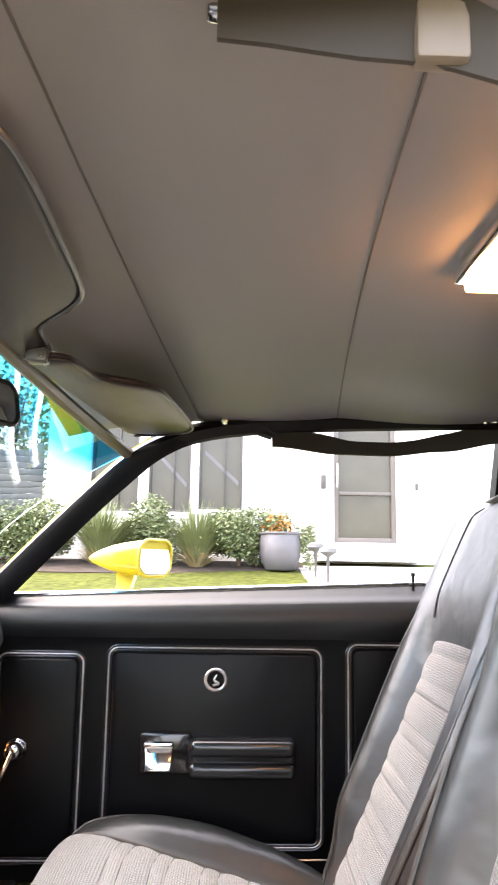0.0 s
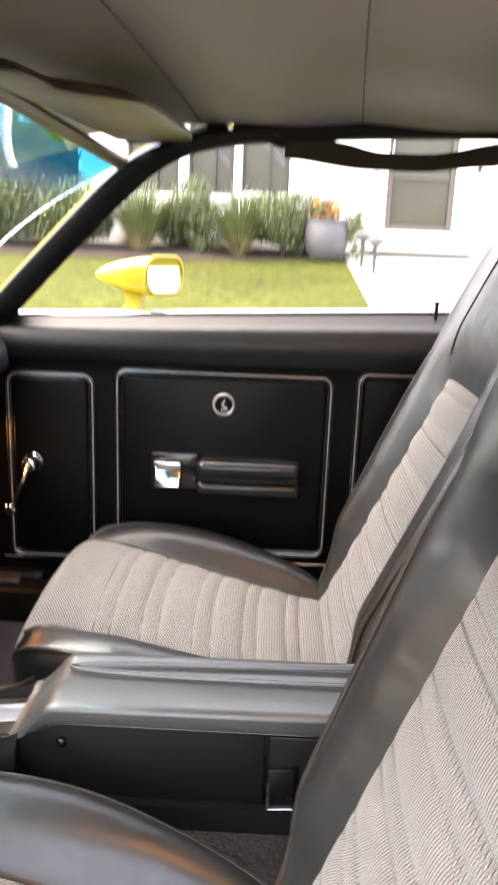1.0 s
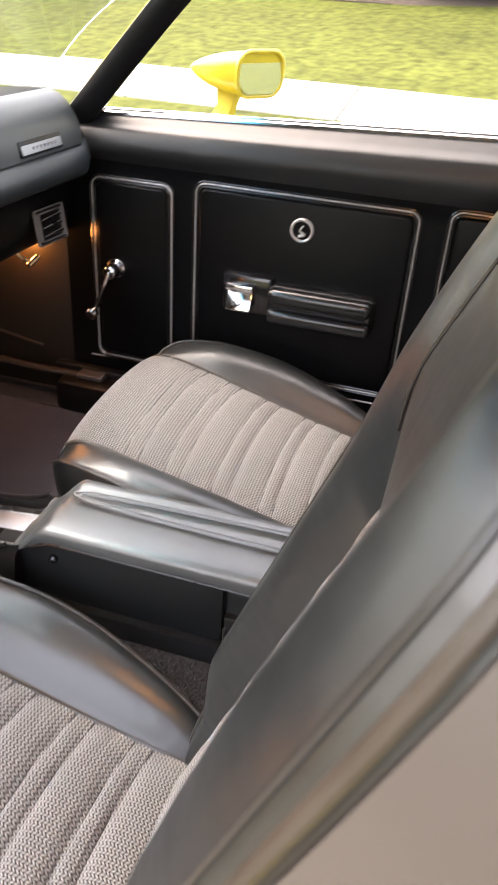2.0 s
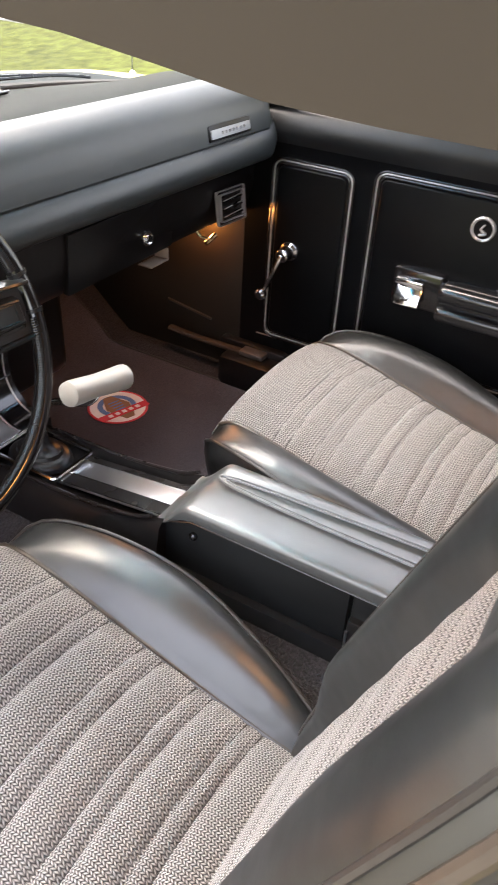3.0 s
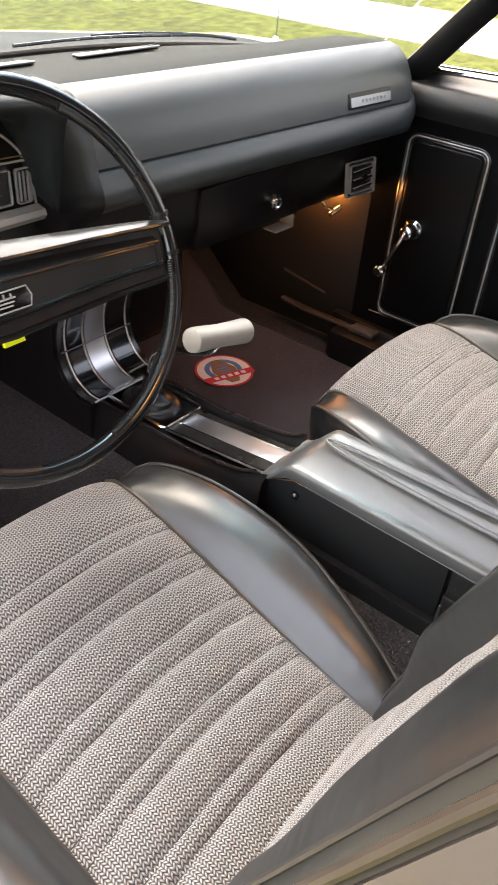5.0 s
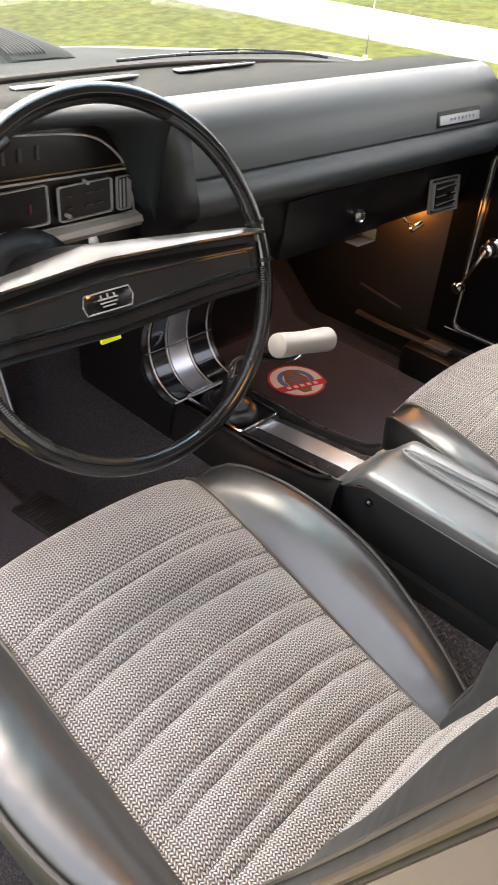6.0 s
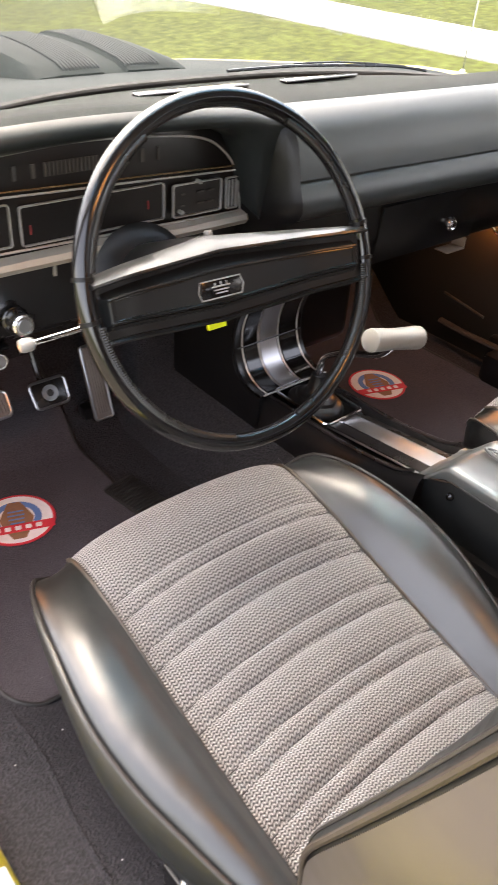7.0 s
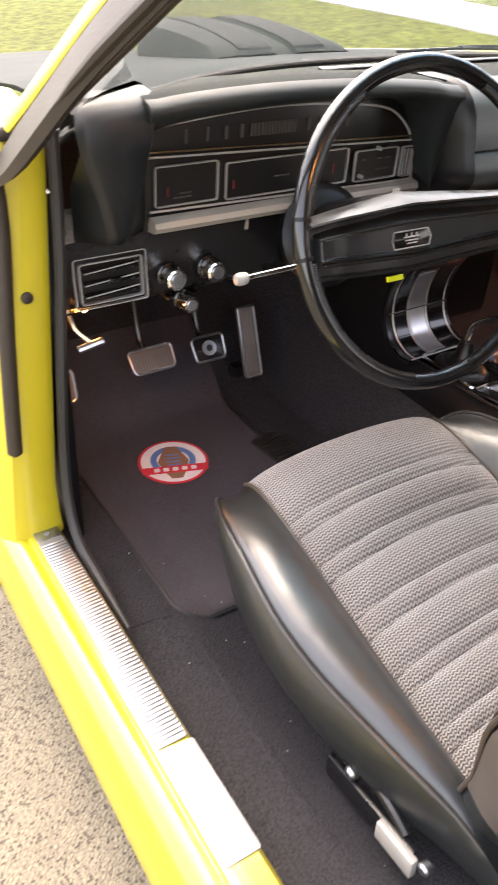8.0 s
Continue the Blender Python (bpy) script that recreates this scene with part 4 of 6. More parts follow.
    part("field", lathe([(0.0195, 0.0035), (0.0195, 0.0045)], bd, 32), UNDERSIDE, badge)
    part("relief", tube([bd @ Vector(p) for p in smooth_path([(-0.006, -0.012, 0.006), (0.007, -0.008, 0.006), (-0.003, 0.0, 0.007), (0.003, 0.011, 0.006)])], lambda t: 0.0032 - 0.0012 * t, 8), BEAD, badge)
    # window winder
    cm = facing((-0.5, 1.7275, 0.607), (1, 0, 0), (0, 0, 1))
    wd = part("window_crank", lathe([(0.024, 0), (0.0238, 0.003), (0.022, 0.006), (0.018, 0.009), (0.0155, 0.014), (0.015, 0.032), (0.0165, 0.036), (0.0165, 0.039), (0.014, 0.042), (0.009, 0.043)], cm, 36), CHROME, top, "chrome window winder")
    part("arm", tube(smooth_path([cm @ Vector((0, 0, 0.036)), cm @ Vector((-0.014, -0.04, 0.045)), cm @ Vector((-0.036, -0.09, 0.044))]), lambda t: 0.0095 - 0.002 * t, 12, flat=0.6), CHROME, wd)
    part("knob", lathe([(0.008, 0), (0.013, 0.006), (0.014, 0.02), (0.009, 0.026)], cm @ Matrix.Translation((-0.04, -0.1, 0.042)), 16), CHROME, wd)
    part("lock_pin", lathe([(0.0035, -0.01), (0.0035, 0.02), (0.006, 0.024), (0.005, 0.029)], Matrix.Translation((0.4, 1.758, belt(0.4) + 0.002)), 12), PLASTIC, top, "black lock pin")
    part("lower_bead", tube([(-0.58, 1.736, 0.366), (0.1, 1.736, 0.378), (0.58, 1.736, 0.385)], 0.003, 6), BEAD, top)


passenger_door()


def wing_mirror():
    top = thing("wing_mirror", "yellow bullet-shaped door mirror with bright glass", "car mirror", (-0.3, 1.88, 0.93))
    # the glass leans towards the driver; the shell runs from its rim forward to a blunt point
    gm = facing((-0.226, 1.9, 1.032), (0.56, 0.83, 0.0), (0.07, -0.05, 1))
    rim, tip = rounded(0.126, 0.09, 0.033, 6), Vector((-0.395, 1.925, 1.03))
    rings = []
    for t in (0.0, 0.15, 0.35, 0.55, 0.75, 0.9, 0.97, 1.0):
        k = max(0.03, (1 - t ** 1.7) ** 0.75)
        mid = Vector((-0.226, 1.9, 1.032)).lerp(tip, t)
        rings.append([mid + (gm.to_3x3() @ Vector((x, y, 0))) * k for x, y in rim])
    part("housing", loft(rings), YELLOW, top)
    part("rim", tube([gm @ Vector((x, y, 0.002)) for x, y in rim], 0.0048, 10, closed=True), YELLOW, top)
    part("mirror_glass", slab(rounded(0.117, 0.08, 0.03, 6), gm @ Matrix.Translation((0, 0, 0.001)) @ Matrix.Rotation(radians(-8), 4, "X"), 0.002), MIRROR, top)
    part("foot", loft([[(-0.33, 1.855, 0.93), (-0.29, 1.855, 0.93), (-0.28, 1.885, 0.92), (-0.335, 1.885, 0.92)], [(-0.315, 1.88, 0.965), (-0.28, 1.88, 0.965), (-0.275, 1.905, 0.965), (-0.32, 1.905, 0.965)], [(-0.32, 1.89, 1.005), (-0.27, 1.89, 1.005), (-0.265, 1.93, 1.005), (-0.325, 1.93, 1.005)]]), YELLOW, top)


wing_mirror()


# ---- bucket seats ----
CUSH_W = [(-0.475, 0.205), (-0.46, 0.24), (-0.43, 0.264), (-0.38, 0.283), (-0.28, 0.302), (-0.2, 0.31), (-0.12, 0.304), (-0.05, 0.288), (0.02, 0.268), (0.09, 0.243), (0.16, 0.222)]
CUSH_Z = [(-0.475, 0.43), (-0.455, 0.462), (-0.42, 0.476), (-0.33, 0.462), (-0.2, 0.425), (-0.08, 0.392), (0.03, 0.366), (0.1, 0.352), (0.16, 0.335)]
CUSH_B = [(-0.475, -0.026), (-0.45, -0.014), (-0.4, 0.006), (-0.3, 0.036), (-0.18, 0.054), (-0.08, 0.055), (0.0, 0.047), (0.08, 0.024), (0.16, -0.03)]
BACK_W = [(-0.06, 0.215), (0.0, 0.226), (0.12, 0.24), (0.27, 0.254), (0.42, 0.262), (0.53, 0.26), (0.62, 0.258), (0.72, 0.25), (0.78, 0.235), (0.82, 0.205), (0.842, 0.15), (0.852, 0.05)]
BACK_I = [(-0.04, 0.19), (0.02, 0.188), (0.12, 0.183), (0.3, 0.177), (0.53, 0.166)]
BACK_T = [(-0.06, 0.06), (0.1, 0.11), (0.5, 0.1), (0.7, 0.07), (0.83, 0.05), (0.852, 0.02)]
CUSH_LINES = [0.129, 0.156, 0.207, 0.235, 0.296, 0.328, 0.386, 0.412, 0.469, 0.494, 0.56]
BACK_LINES = [0.01, 0.07, 0.097, 0.157, 0.184, 0.244, 0.271, 0.331, 0.358, 0.418, 0.445, 0.505, 0.535]


def pleat(s, lines, depth):
    """Height of the quilting at s between the stitched lines."""
    if s < lines[0]:
        return depth * (1 - max(0, 1 - (lines[0] - s) / 0.03) ** 2)
    for a, b in zip(lines, lines[1:]):
        if a <= s <= b:
            return depth * (1 - abs(2 * (s - a) / (b - a) - 1) ** 2.6) * min(1, (b - a) / 0.04)
    return 0.0


def back_half(s):
    return curve(BACK_W, s)


PART = part


def bucket_seat(sy, lean, foot, label, shift=0.0, deep=0.018, bend=0.0, near=0.0, puff=0.03):
    """A high-backed bucket seat about the line y = sy, its back leaning by lean degrees from the point foot.
    near lifts the welt of the bolster beside the door sill, puff is the depth of the head padding."""
    top = thing("bucket_seat", label, "car seat", (-0.2, sy, 0.2), group="front bucket seats")
    o3 = Vector((foot[0], 0, foot[1]))
    ax = Vector((math.sin(radians(lean)), 0, math.cos(radians(lean))))
    nn = Vector((-ax.z, 0, ax.x))

    def at(s, y, d):
        return o3 + ax * s + nn * (d - bend * max(0, s - 0.6) ** 2) + Vector((0, sy + y, 0))

    def part(name, bm, material, parent, label="", sharp=40):
        bmesh.ops.translate(bm, vec=(shift, 0, 0), verts=bm.verts)
        return PART(name, bm, material, parent, label, sharp)

    rings = []
    for k in range(34):
        x = -0.475 + 0.635 * k / 33
        w, z, b = curve(CUSH_W, x), curve(CUSH_Z, x), curve(CUSH_B, x)
        wi = min(0.192, w - 0.02)
        dw = w - wi
        half = [(0, z - 0.006), (wi * 0.6, z - 0.006), (wi - 0.004, z - 0.008), (wi + dw * 0.12, z + b * 0.24), (wi + dw * 0.26, z + b * 0.6), (wi + dw * 0.33, z + b * 0.75), (wi + dw * 0.42, z + b * 0.87), (wi + dw * 0.58, z + b * 0.98), (wi + dw * 0.72, z + b), (wi + dw * 0.88, z + b * 0.9), (w - 0.001, z + b * 0.64 - 0.002), (w + 0.003, z - 0.03), (w - 0.004, z - 0.07), (w - 0.03, 0.29), (w - 0.06, 0.27)]
        rings.append([(x, sy + a, c) for a, c in half] + [(x, sy - a, c) for a, c in half[::-1][:-1]])
    cush = part("cushion", loft(rings), VINYL_SEAT, top, sharp=60)
    for s in (-1, 1):
        pts = [(x, sy + s * (curve(CUSH_W, x) + 0.0005), curve(CUSH_Z, x) + curve(CUSH_B, x) * 0.66) for x in (-0.468 + 0.595 * k / 29 for k in range(30))]
        part("piping", tube(pts, 0.0035, 8), PIPING, cush)
        seam = [(x, sy + s * min(0.197, curve(CUSH_W, x) - 0.018), curve(CUSH_Z, x) - 0.001) for x in (-0.455 + 0.52 * k / 29 for k in range(30))]
        part("seam", tube(seam, 0.0035, 8), TAN_PIPING, cush)

    def cloth(u, v):
        s = -0.05 + 0.6 * u            # along the cushion from its front
        x = -0.47 + max(s, 0)
        z = curve(CUSH_Z, x)
        if s < 0:
            x, z = -0.472 + 0.006 * (s / 0.05) ** 2, z + s * 1.2
        y = 2 * v - 1
        w = min(0.197, curve(CUSH_W, max(x, -0.455)) - 0.018)
        edge = 1 - abs(y) ** 7
        up = pleat(s + 0.008 * (1 - y * y), CUSH_LINES, deep) * (0.06 + 0.94 * edge) * min(1, max(0, (s + 0.05) / 0.08)) + 0.02 * (1 - y * y)
        return Vector((x, sy + y * w, z + up - 0.005)), (y * w, s)

    part("cloth_insert", grid(cloth, 200, 30), FABRIC, cush, "grey herringbone cloth with cross pleats", sharp=80)
    for line in CUSH_LINES:
        pts = []
        for k in range(25):
            y = -0.97 + 1.94 * k / 24
            pts.append(cloth((line - 0.008 * (1 - y * y) + 0.05) / 0.6, (y + 1) / 2)[0] + Vector((0, 0, 0.0003)))
        part("stitching", tube(pts, 0.0012, 5), THREAD, cush)
    part("seat_pan", rbox((-0.18, sy, 0.255), (0.5, 0.4, 0.05), 0.01), SATIN, top)
    for s in (-1, 1):
        part("seat_rail", rbox((-0.18, sy + s * 0.17, 0.215), (0.55, 0.03, 0.04), 0.004), SATIN, top)
    def bolster(s, head, side):
        lift = near if side < 0 else 0.0
        swell = [(-0.06, 0.1), (0.08, 0.4), (0.25, 0.75), (0.4, 0.95), (0.55, 1.1)] if near and side < 0 else [(-0.06, 0), (0.03, 0.25), (0.16, 1)]
        return ((0.042 + lift) * (1 - head) + (0.014 + lift) * head) * smooth(swell, s)

    def front(s, side):
        head = smooth([(0.47, 0), (0.64, 1)], s)
        lift = near * (0.9 + 0.4 * head) * smooth([(0.0, 0), (0.2, 1)], s) if side < 0 else 0.0
        low = smooth([(-0.06, 0), (0.03, 0.3), (0.16, 1)], s)
        return (0.016 * head + 0.024 * low * (1 - head) + lift) * (1 - smooth([(0.79, 0), (0.852, 1)], s)) + 0.012 * low

    rings = []
    for k in range(50):
        s = -0.06 + 0.912 * k / 49
        w = back_half(s)
        head = smooth([(0.47, 0), (0.64, 1)], s)
        wi = min(curve(BACK_I, min(s, 0.53)), w - 0.03) * (1 - head) + w * 0.6 * head
        T = curve(BACK_T, s)
        f = puff * head * (1 - smooth([(0.79, 0), (0.852, 1)], s))
        c0 = f - 0.008 * (1 - head)

        def half(side):
            b, e = bolster(s, head, side), front(s, side)
            return [(0, c0), (wi * 0.6, c0), (wi - 0.003, c0), (wi + (w - wi) * 0.16, f + b * 0.55), (wi + (w - wi) * 0.36, f + b * 0.93), (wi + (w - wi) * 0.55, f + b), (wi + (w - wi) * 0.78, max(f + b * 0.82, e)), (w - 0.012, e + 0.003), (w - 0.001, e - 0.004), (w + 0.005, e * 0.3 - T * 0.1), (w + 0.004, -T * 0.5), (w - 0.01, -T * 0.85), (w * 0.84, -T), (w * 0.4, -T - 0.006), (0, -T - 0.006)]

        row = half(1) + [(-a, c) for a, c in half(-1)[1:-1][::-1]]
        rings.append([at(s, a, c) for a, c in row])
    back = part("backrest", loft(rings), VINYL_SEAT, top, sharp=60)

    for s in (-1, 1):
        for dw, dd, r, m in ((0.001, 0.94, 0.0036, TAN_PIPING), (-0.013, 1.06, 0.0026, PIPING)):
            pts = [at(q, s * (back_half(q) + dw), front(q, s) * dd) for q in (-0.05 + 0.89 * k / 44 for k in range(45))]
            part("piping", tube(pts, r, 8), m, back, "worn tan piping" if dw > 0 else "")

        def flank(u, v, s=s):
            q = 0.03 + 0.79 * u
            T, d0 = curve(BACK_T, q), front(q, s) * 0.82
            d = d0 - (d0 + T * 0.86) * v
            return at(q, s * (back_half(q) + 0.004 + 0.006 * math.sin(math.pi * v) - 0.012 * v ** 3), d), (q, v * T)

        pts = [at(q, s * (back_half(q) * 0.6), puff * smooth([(0.47, 0), (0.64, 1)], q) * (1 - smooth([(0.79, 0), (0.852, 1)], q)) + 0.001) for q in (0.57 + 0.25 * k / 16 for k in range(17))]
        part("head_seam", tube(pts, 0.0022, 6), PIPING, back)
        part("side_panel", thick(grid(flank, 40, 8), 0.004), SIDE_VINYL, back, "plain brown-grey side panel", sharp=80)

    def bcloth(u, v):
        s = -0.035 + 0.57 * u
        y = 2 * v - 1
        w = curve(BACK_I, s) + 0.002
        up = pleat(s, BACK_LINES, 0.012 if shift else 0.008) * (0.06 + 0.94 * (1 - abs(y) ** 7)) + 0.008 * (1 - y * y)
        return at(s, y * w, up - 0.006), (y * w, s)

    part("cloth_insert", grid(bcloth, 180, 26), FABRIC, back, "grey herringbone cloth with cross pleats", sharp=80)
    for line in BACK_LINES[:-1]:
        pts = [bcloth((line + 0.035) / 0.57, 0.02 + 0.96 * k / 20)[0] + nn * 0.0003 for k in range(21)]
        part("stitching", tube(pts, 0.0009, 5), THREAD, back)
    return top


driver_seat = bucket_seat(0.527, 20.5, (0.078, 0.385), "black vinyl driver's bucket seat with grey herringbone cloth inserts", bend=0.2, near=0.022, puff=0.036)
bucket_seat(1.395, 24.0, (0.078, 0.385), "black vinyl passenger bucket seat with grey herringbone cloth inserts", 0.1, 0.0125)
# recliner hardware on the driver's seat
lev = part("recliner", rbox((-0.01, 0.252, 0.262), (0.17, 0.012, 0.042), 0.005, 2, Matrix.Rotation(radians(-6), 4, "Y")), SATIN, driver_seat, "dark recliner bracket with bright lever")
part("lever", rbox((0.05, 0.243, 0.274), (0.066, 0.012, 0.034), 0.003, 2, Matrix.Rotation(radians(-4), 4, "Y")), SILVER, lev, "pale recliner lever")
part("hinge_arm", tube(smooth_path([(-0.05, 0.262, 0.3), (-0.03, 0.26, 0.31), (0.02, 0.258, 0.3), (0.05, 0.256, 0.29)]), 0.007, 8), SATIN, lev)
part("bolt", lathe([(0.01, 0), (0.01, 0.008), (0.006, 0.012)], facing((-0.05, 0.256, 0.29), (1, 0, 0), (0, 0, 1)), 14), BRUSHED, lev)
part("stop", lathe([(0.008, 0), (0.009, 0.01), (0.006, 0.013)], facing((0.092, 0.256, 0.29), (1, 0, 0), (0, 0, 1)), 14), BRUSHED, lev)


# ---- console ----
def console():
    top = thing("centre_console", "black centre console with padded lid and bright shift plate", "console", (-0.2, 0.955, 0.2))
    rings = []
    for x, dz in ((-0.78, -0.02), (-0.7, -0.006), (-0.6, 0.0), (-0.45, 0.004), (-0.33, 0.018), (-0.262, 0.045)):
        rings.append([(x, y, z + (dz if z > 0.3 else 0)) for y, z in ((0.845, 0.2), (0.866, 0.38), (0.876, 0.432), (0.89, 0.444), (0.897, 0.438), (0.90, 0.43), (1.012, 0.43), (1.015, 0.438), (1.022, 0.444), (1.036, 0.432), (1.046, 0.38), (1.065, 0.2))])
    part("tray", loft(rings), PLASTIC, top)
    for y in (0.888, 1.024):
        part("tray_trim", tube(smooth_path([(-0.74, y, 0.437), (-0.6, y, 0.445), (-0.45, y, 0.449), (-0.33, y, 0.466), (-0.285, y, 0.485)]), 0.0035, 8), SATIN, top)
    part("shift_plate", slab(rounded(0.235, 0.088, 0.006, x0=0, y0=0), Matrix.Translation((-0.396, 0.956, 0.45)) @ Matrix.Rotation(radians(-7), 4, "Y"), 0.004, 0.002), BRUSHED, top, "brushed aluminium shift plate")
    for y, w, m in ((0.926, 0.026, SATIN), (0.992, 0.012, SATIN), (0.9145, 0.002, CHROME), (0.9405, 0.002, CHROME), (0.985, 0.0015, CHROME)):
        part("plate_line", rbox((-0.396, y, 0.4552), (0.232, w, 0.002), 0, m=Matrix.Rotation(radians(-7), 4, "Y")), m, top)
    part("shift_frame", tube([(x, y, 0.446) for x, y in rounded(0.15, 0.1, 0.008, 3, -0.582, 0.956)], 0.0035, 6, closed=True), CHROME, top)
    part("shift_boot", loft([[(-0.585 + a * r * 1.3, 0.952 + b * r, z) for a, b in ((math.cos(q), math.sin(q)) for q in (2 * math.pi * k / 18 for k in range(18)))] for r, z in ((0.05, 0.434), (0.049, 0.443), (0.044, 0.449), (0.036, 0.452), (0.034, 0.458), (0.024, 0.462), (0.017, 0.474), (0.012, 0.505))]), PLASTIC, top, "black pleated rubber boot")
    # storage box with side plate and lid
    part("box", rbox((0.085, 0.957, 0.41), (0.61, 0.1, 0.18), 0.006), CONSOLE, top)
    side = [(-0.272, 0.37), (0.055, 0.402), (0.055, 0.506), (-0.215, 0.506), (-0.245, 0.496), (-0.27, 0.478)]
    for y, d in ((0.905, -0.014), (1.009, 0.014)):
        m = facing((0, y, 0), (1, 0, 0), (0, 0, 1)) if d < 0 else Matrix.Translation((0, y, 0)) @ Matrix.Rotation(radians(90), 4, "X") @ Matrix.Translation((0, 0, -0.014))
        part("side_plate", slab(side, m, 0.012, 0.002), CONSOLE, top)
    part("lower_side", loft([[(x, 0.957 + s * d, z) for s, d, z in ((-1, 0.1, 0.2), (-1, 0.088, 0.29), (-1, 0.078, 0.4), (1, 0.078, 0.4), (1, 0.088, 0.29), (1, 0.1, 0.2))] for x in (-0.3, 0.0, 0.5)]), UNDERSIDE, top)
    part("latch", lathe([(0.007, 0), (0.007, 0.006), (0.004, 0.009)], facing((-0.207, 0.893, 0.479), (1, 0, 0), (0, 0, 1)), 14), GLOSS, top, "small black latch button")
    part("rear_side", rbox((0.2, 0.905, 0.455), (0.28, 0.02, 0.09), 0.004), CONSOLE, top)
    brk = part("rear_bracket", rbox((0.078, 0.891, 0.43), (0.034, 0.016, 0.06), 0.002), SATIN, top, "dark bracket with a bright edge behind the side plate")
    part("bracket_edge", tube([(0.062, 0.882, 0.44), (0.062, 0.882, 0.402), (0.094, 0.882, 0.404)], 0.0022, 6), BRUSHED, brk)

    def lid_ring(x):
        t = smooth([(-0.275, 0), (-0.215, 1)], x)
        lo = 0.478 + 0.028 * t
        zt = 0.484 + 0.048 * t + 0.008 * (x + 0.2)
        return [(x, y, z) for y, z in ((0.889, lo), (0.887, max(lo + 0.0005, zt - 0.008)), (0.8885, max(lo + 0.001, zt - 0.0035)), (0.893, zt - 0.0005), (0.9, zt), (0.952, zt + 0.0015), (0.957, zt - 0.001), (0.998, zt - 0.001), (1.003, zt + 0.0015), (1.018, zt), (1.025, zt - 0.0015), (1.0285, max(lo + 0.0015, zt - 0.005)), (1.028, max(lo + 0.0005, zt - 0.009)), (1.027, lo))]

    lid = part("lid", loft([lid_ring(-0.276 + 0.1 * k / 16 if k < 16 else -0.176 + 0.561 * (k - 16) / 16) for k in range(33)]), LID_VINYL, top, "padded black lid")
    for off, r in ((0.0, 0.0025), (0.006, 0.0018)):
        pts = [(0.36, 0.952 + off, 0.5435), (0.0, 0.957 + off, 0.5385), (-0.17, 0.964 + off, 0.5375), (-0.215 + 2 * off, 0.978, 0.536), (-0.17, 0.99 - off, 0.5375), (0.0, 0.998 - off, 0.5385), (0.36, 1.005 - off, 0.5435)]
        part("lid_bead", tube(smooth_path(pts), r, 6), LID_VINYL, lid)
    part("lid_seam", tube([(-0.25, 0.8885, 0.49), (-0.21, 0.8885, 0.507), (0.2, 0.8885, 0.508), (0.38, 0.8885, 0.508)], 0.0012, 6), SATIN, lid)
    # curved stack between tray and dash
    prof = smooth_path([(-0.655, 0, 0.44), (-0.69, 0, 0.441), (-0.728, 0, 0.462), (-0.75, 0, 0.505), (-0.75, 0, 0.555), (-0.732, 0, 0.605), (-0.705, 0, 0.645)], 5)

    def band(y0, y1, lift, a=0.0, b=1.0):
        n = len(prof) - 1

        def fn(u, v):
            q = (a + (b - a) * u) * n
            i = min(int(q), n - 1)
            p = prof[i].lerp(prof[i + 1], q - i)
            return p + Vector((0.6, 0, 0.45)) * lift + Vector((0, y0 + (y1 - y0) * v, 0)), (u, v)
        return thick(grid(fn, 18, 2), 0.006)

    stack = part("curved_panel", band(0.868, 1.05, 0.0), SATIN, top, "curved dark panel with bright bands")
    part("bright_band", band(0.93, 0.975, 0.008, 0.05, 0.8), RIBBED, stack)
    part("dark_band", band(0.888, 0.922, 0.008, 0.05, 0.9), GLOSS, stack)
    part("dark_band", band(0.985, 1.03, 0.008, 0.05, 0.9), GLOSS, stack)
    for y in (0.884, 0.926, 0.98, 1.034):
        n = len(prof)
        part("chrome_line", tube([p + Vector((0.009, y, 0.007)) for p in prof[1:int(n * 0.86)]], 0.0017, 6), BEAD, stack)
    for k, c in ((int(len(prof) * 0.5), SATIN), (1, BEAD), (int(len(prof) * 0.86), BEAD)):
        p = prof[k]
        part("cross_line", tube([(p.x + 0.009, 0.872, p.z + 0.008), (p.x + 0.009, 1.045, p.z + 0.008)], 0.002, 6), c, stack)
    part("screw", lathe([(0.005, 0), (0.005, 0.002), (0.002, 0.0035)], facing((-0.949, 0.863, 0.369), (1, 0, 0), (0, 0, 1)), 12), CHROME, stack)
    for y in (0.868, 1.05):
        ring = [(p.x, p.z) for p in prof] + [(-0.705, 0.7), (-0.95, 0.7), (-0.95, 0.2), (-0.66, 0.2)]
        part("side_cheek", slab([(x, z) for x, z in ring], Matrix.Translation((0, y + 0.005, 0)) @ Matrix.Rotation(radians(90), 4, "X"), 0.01), PLASTIC, stack)


console()


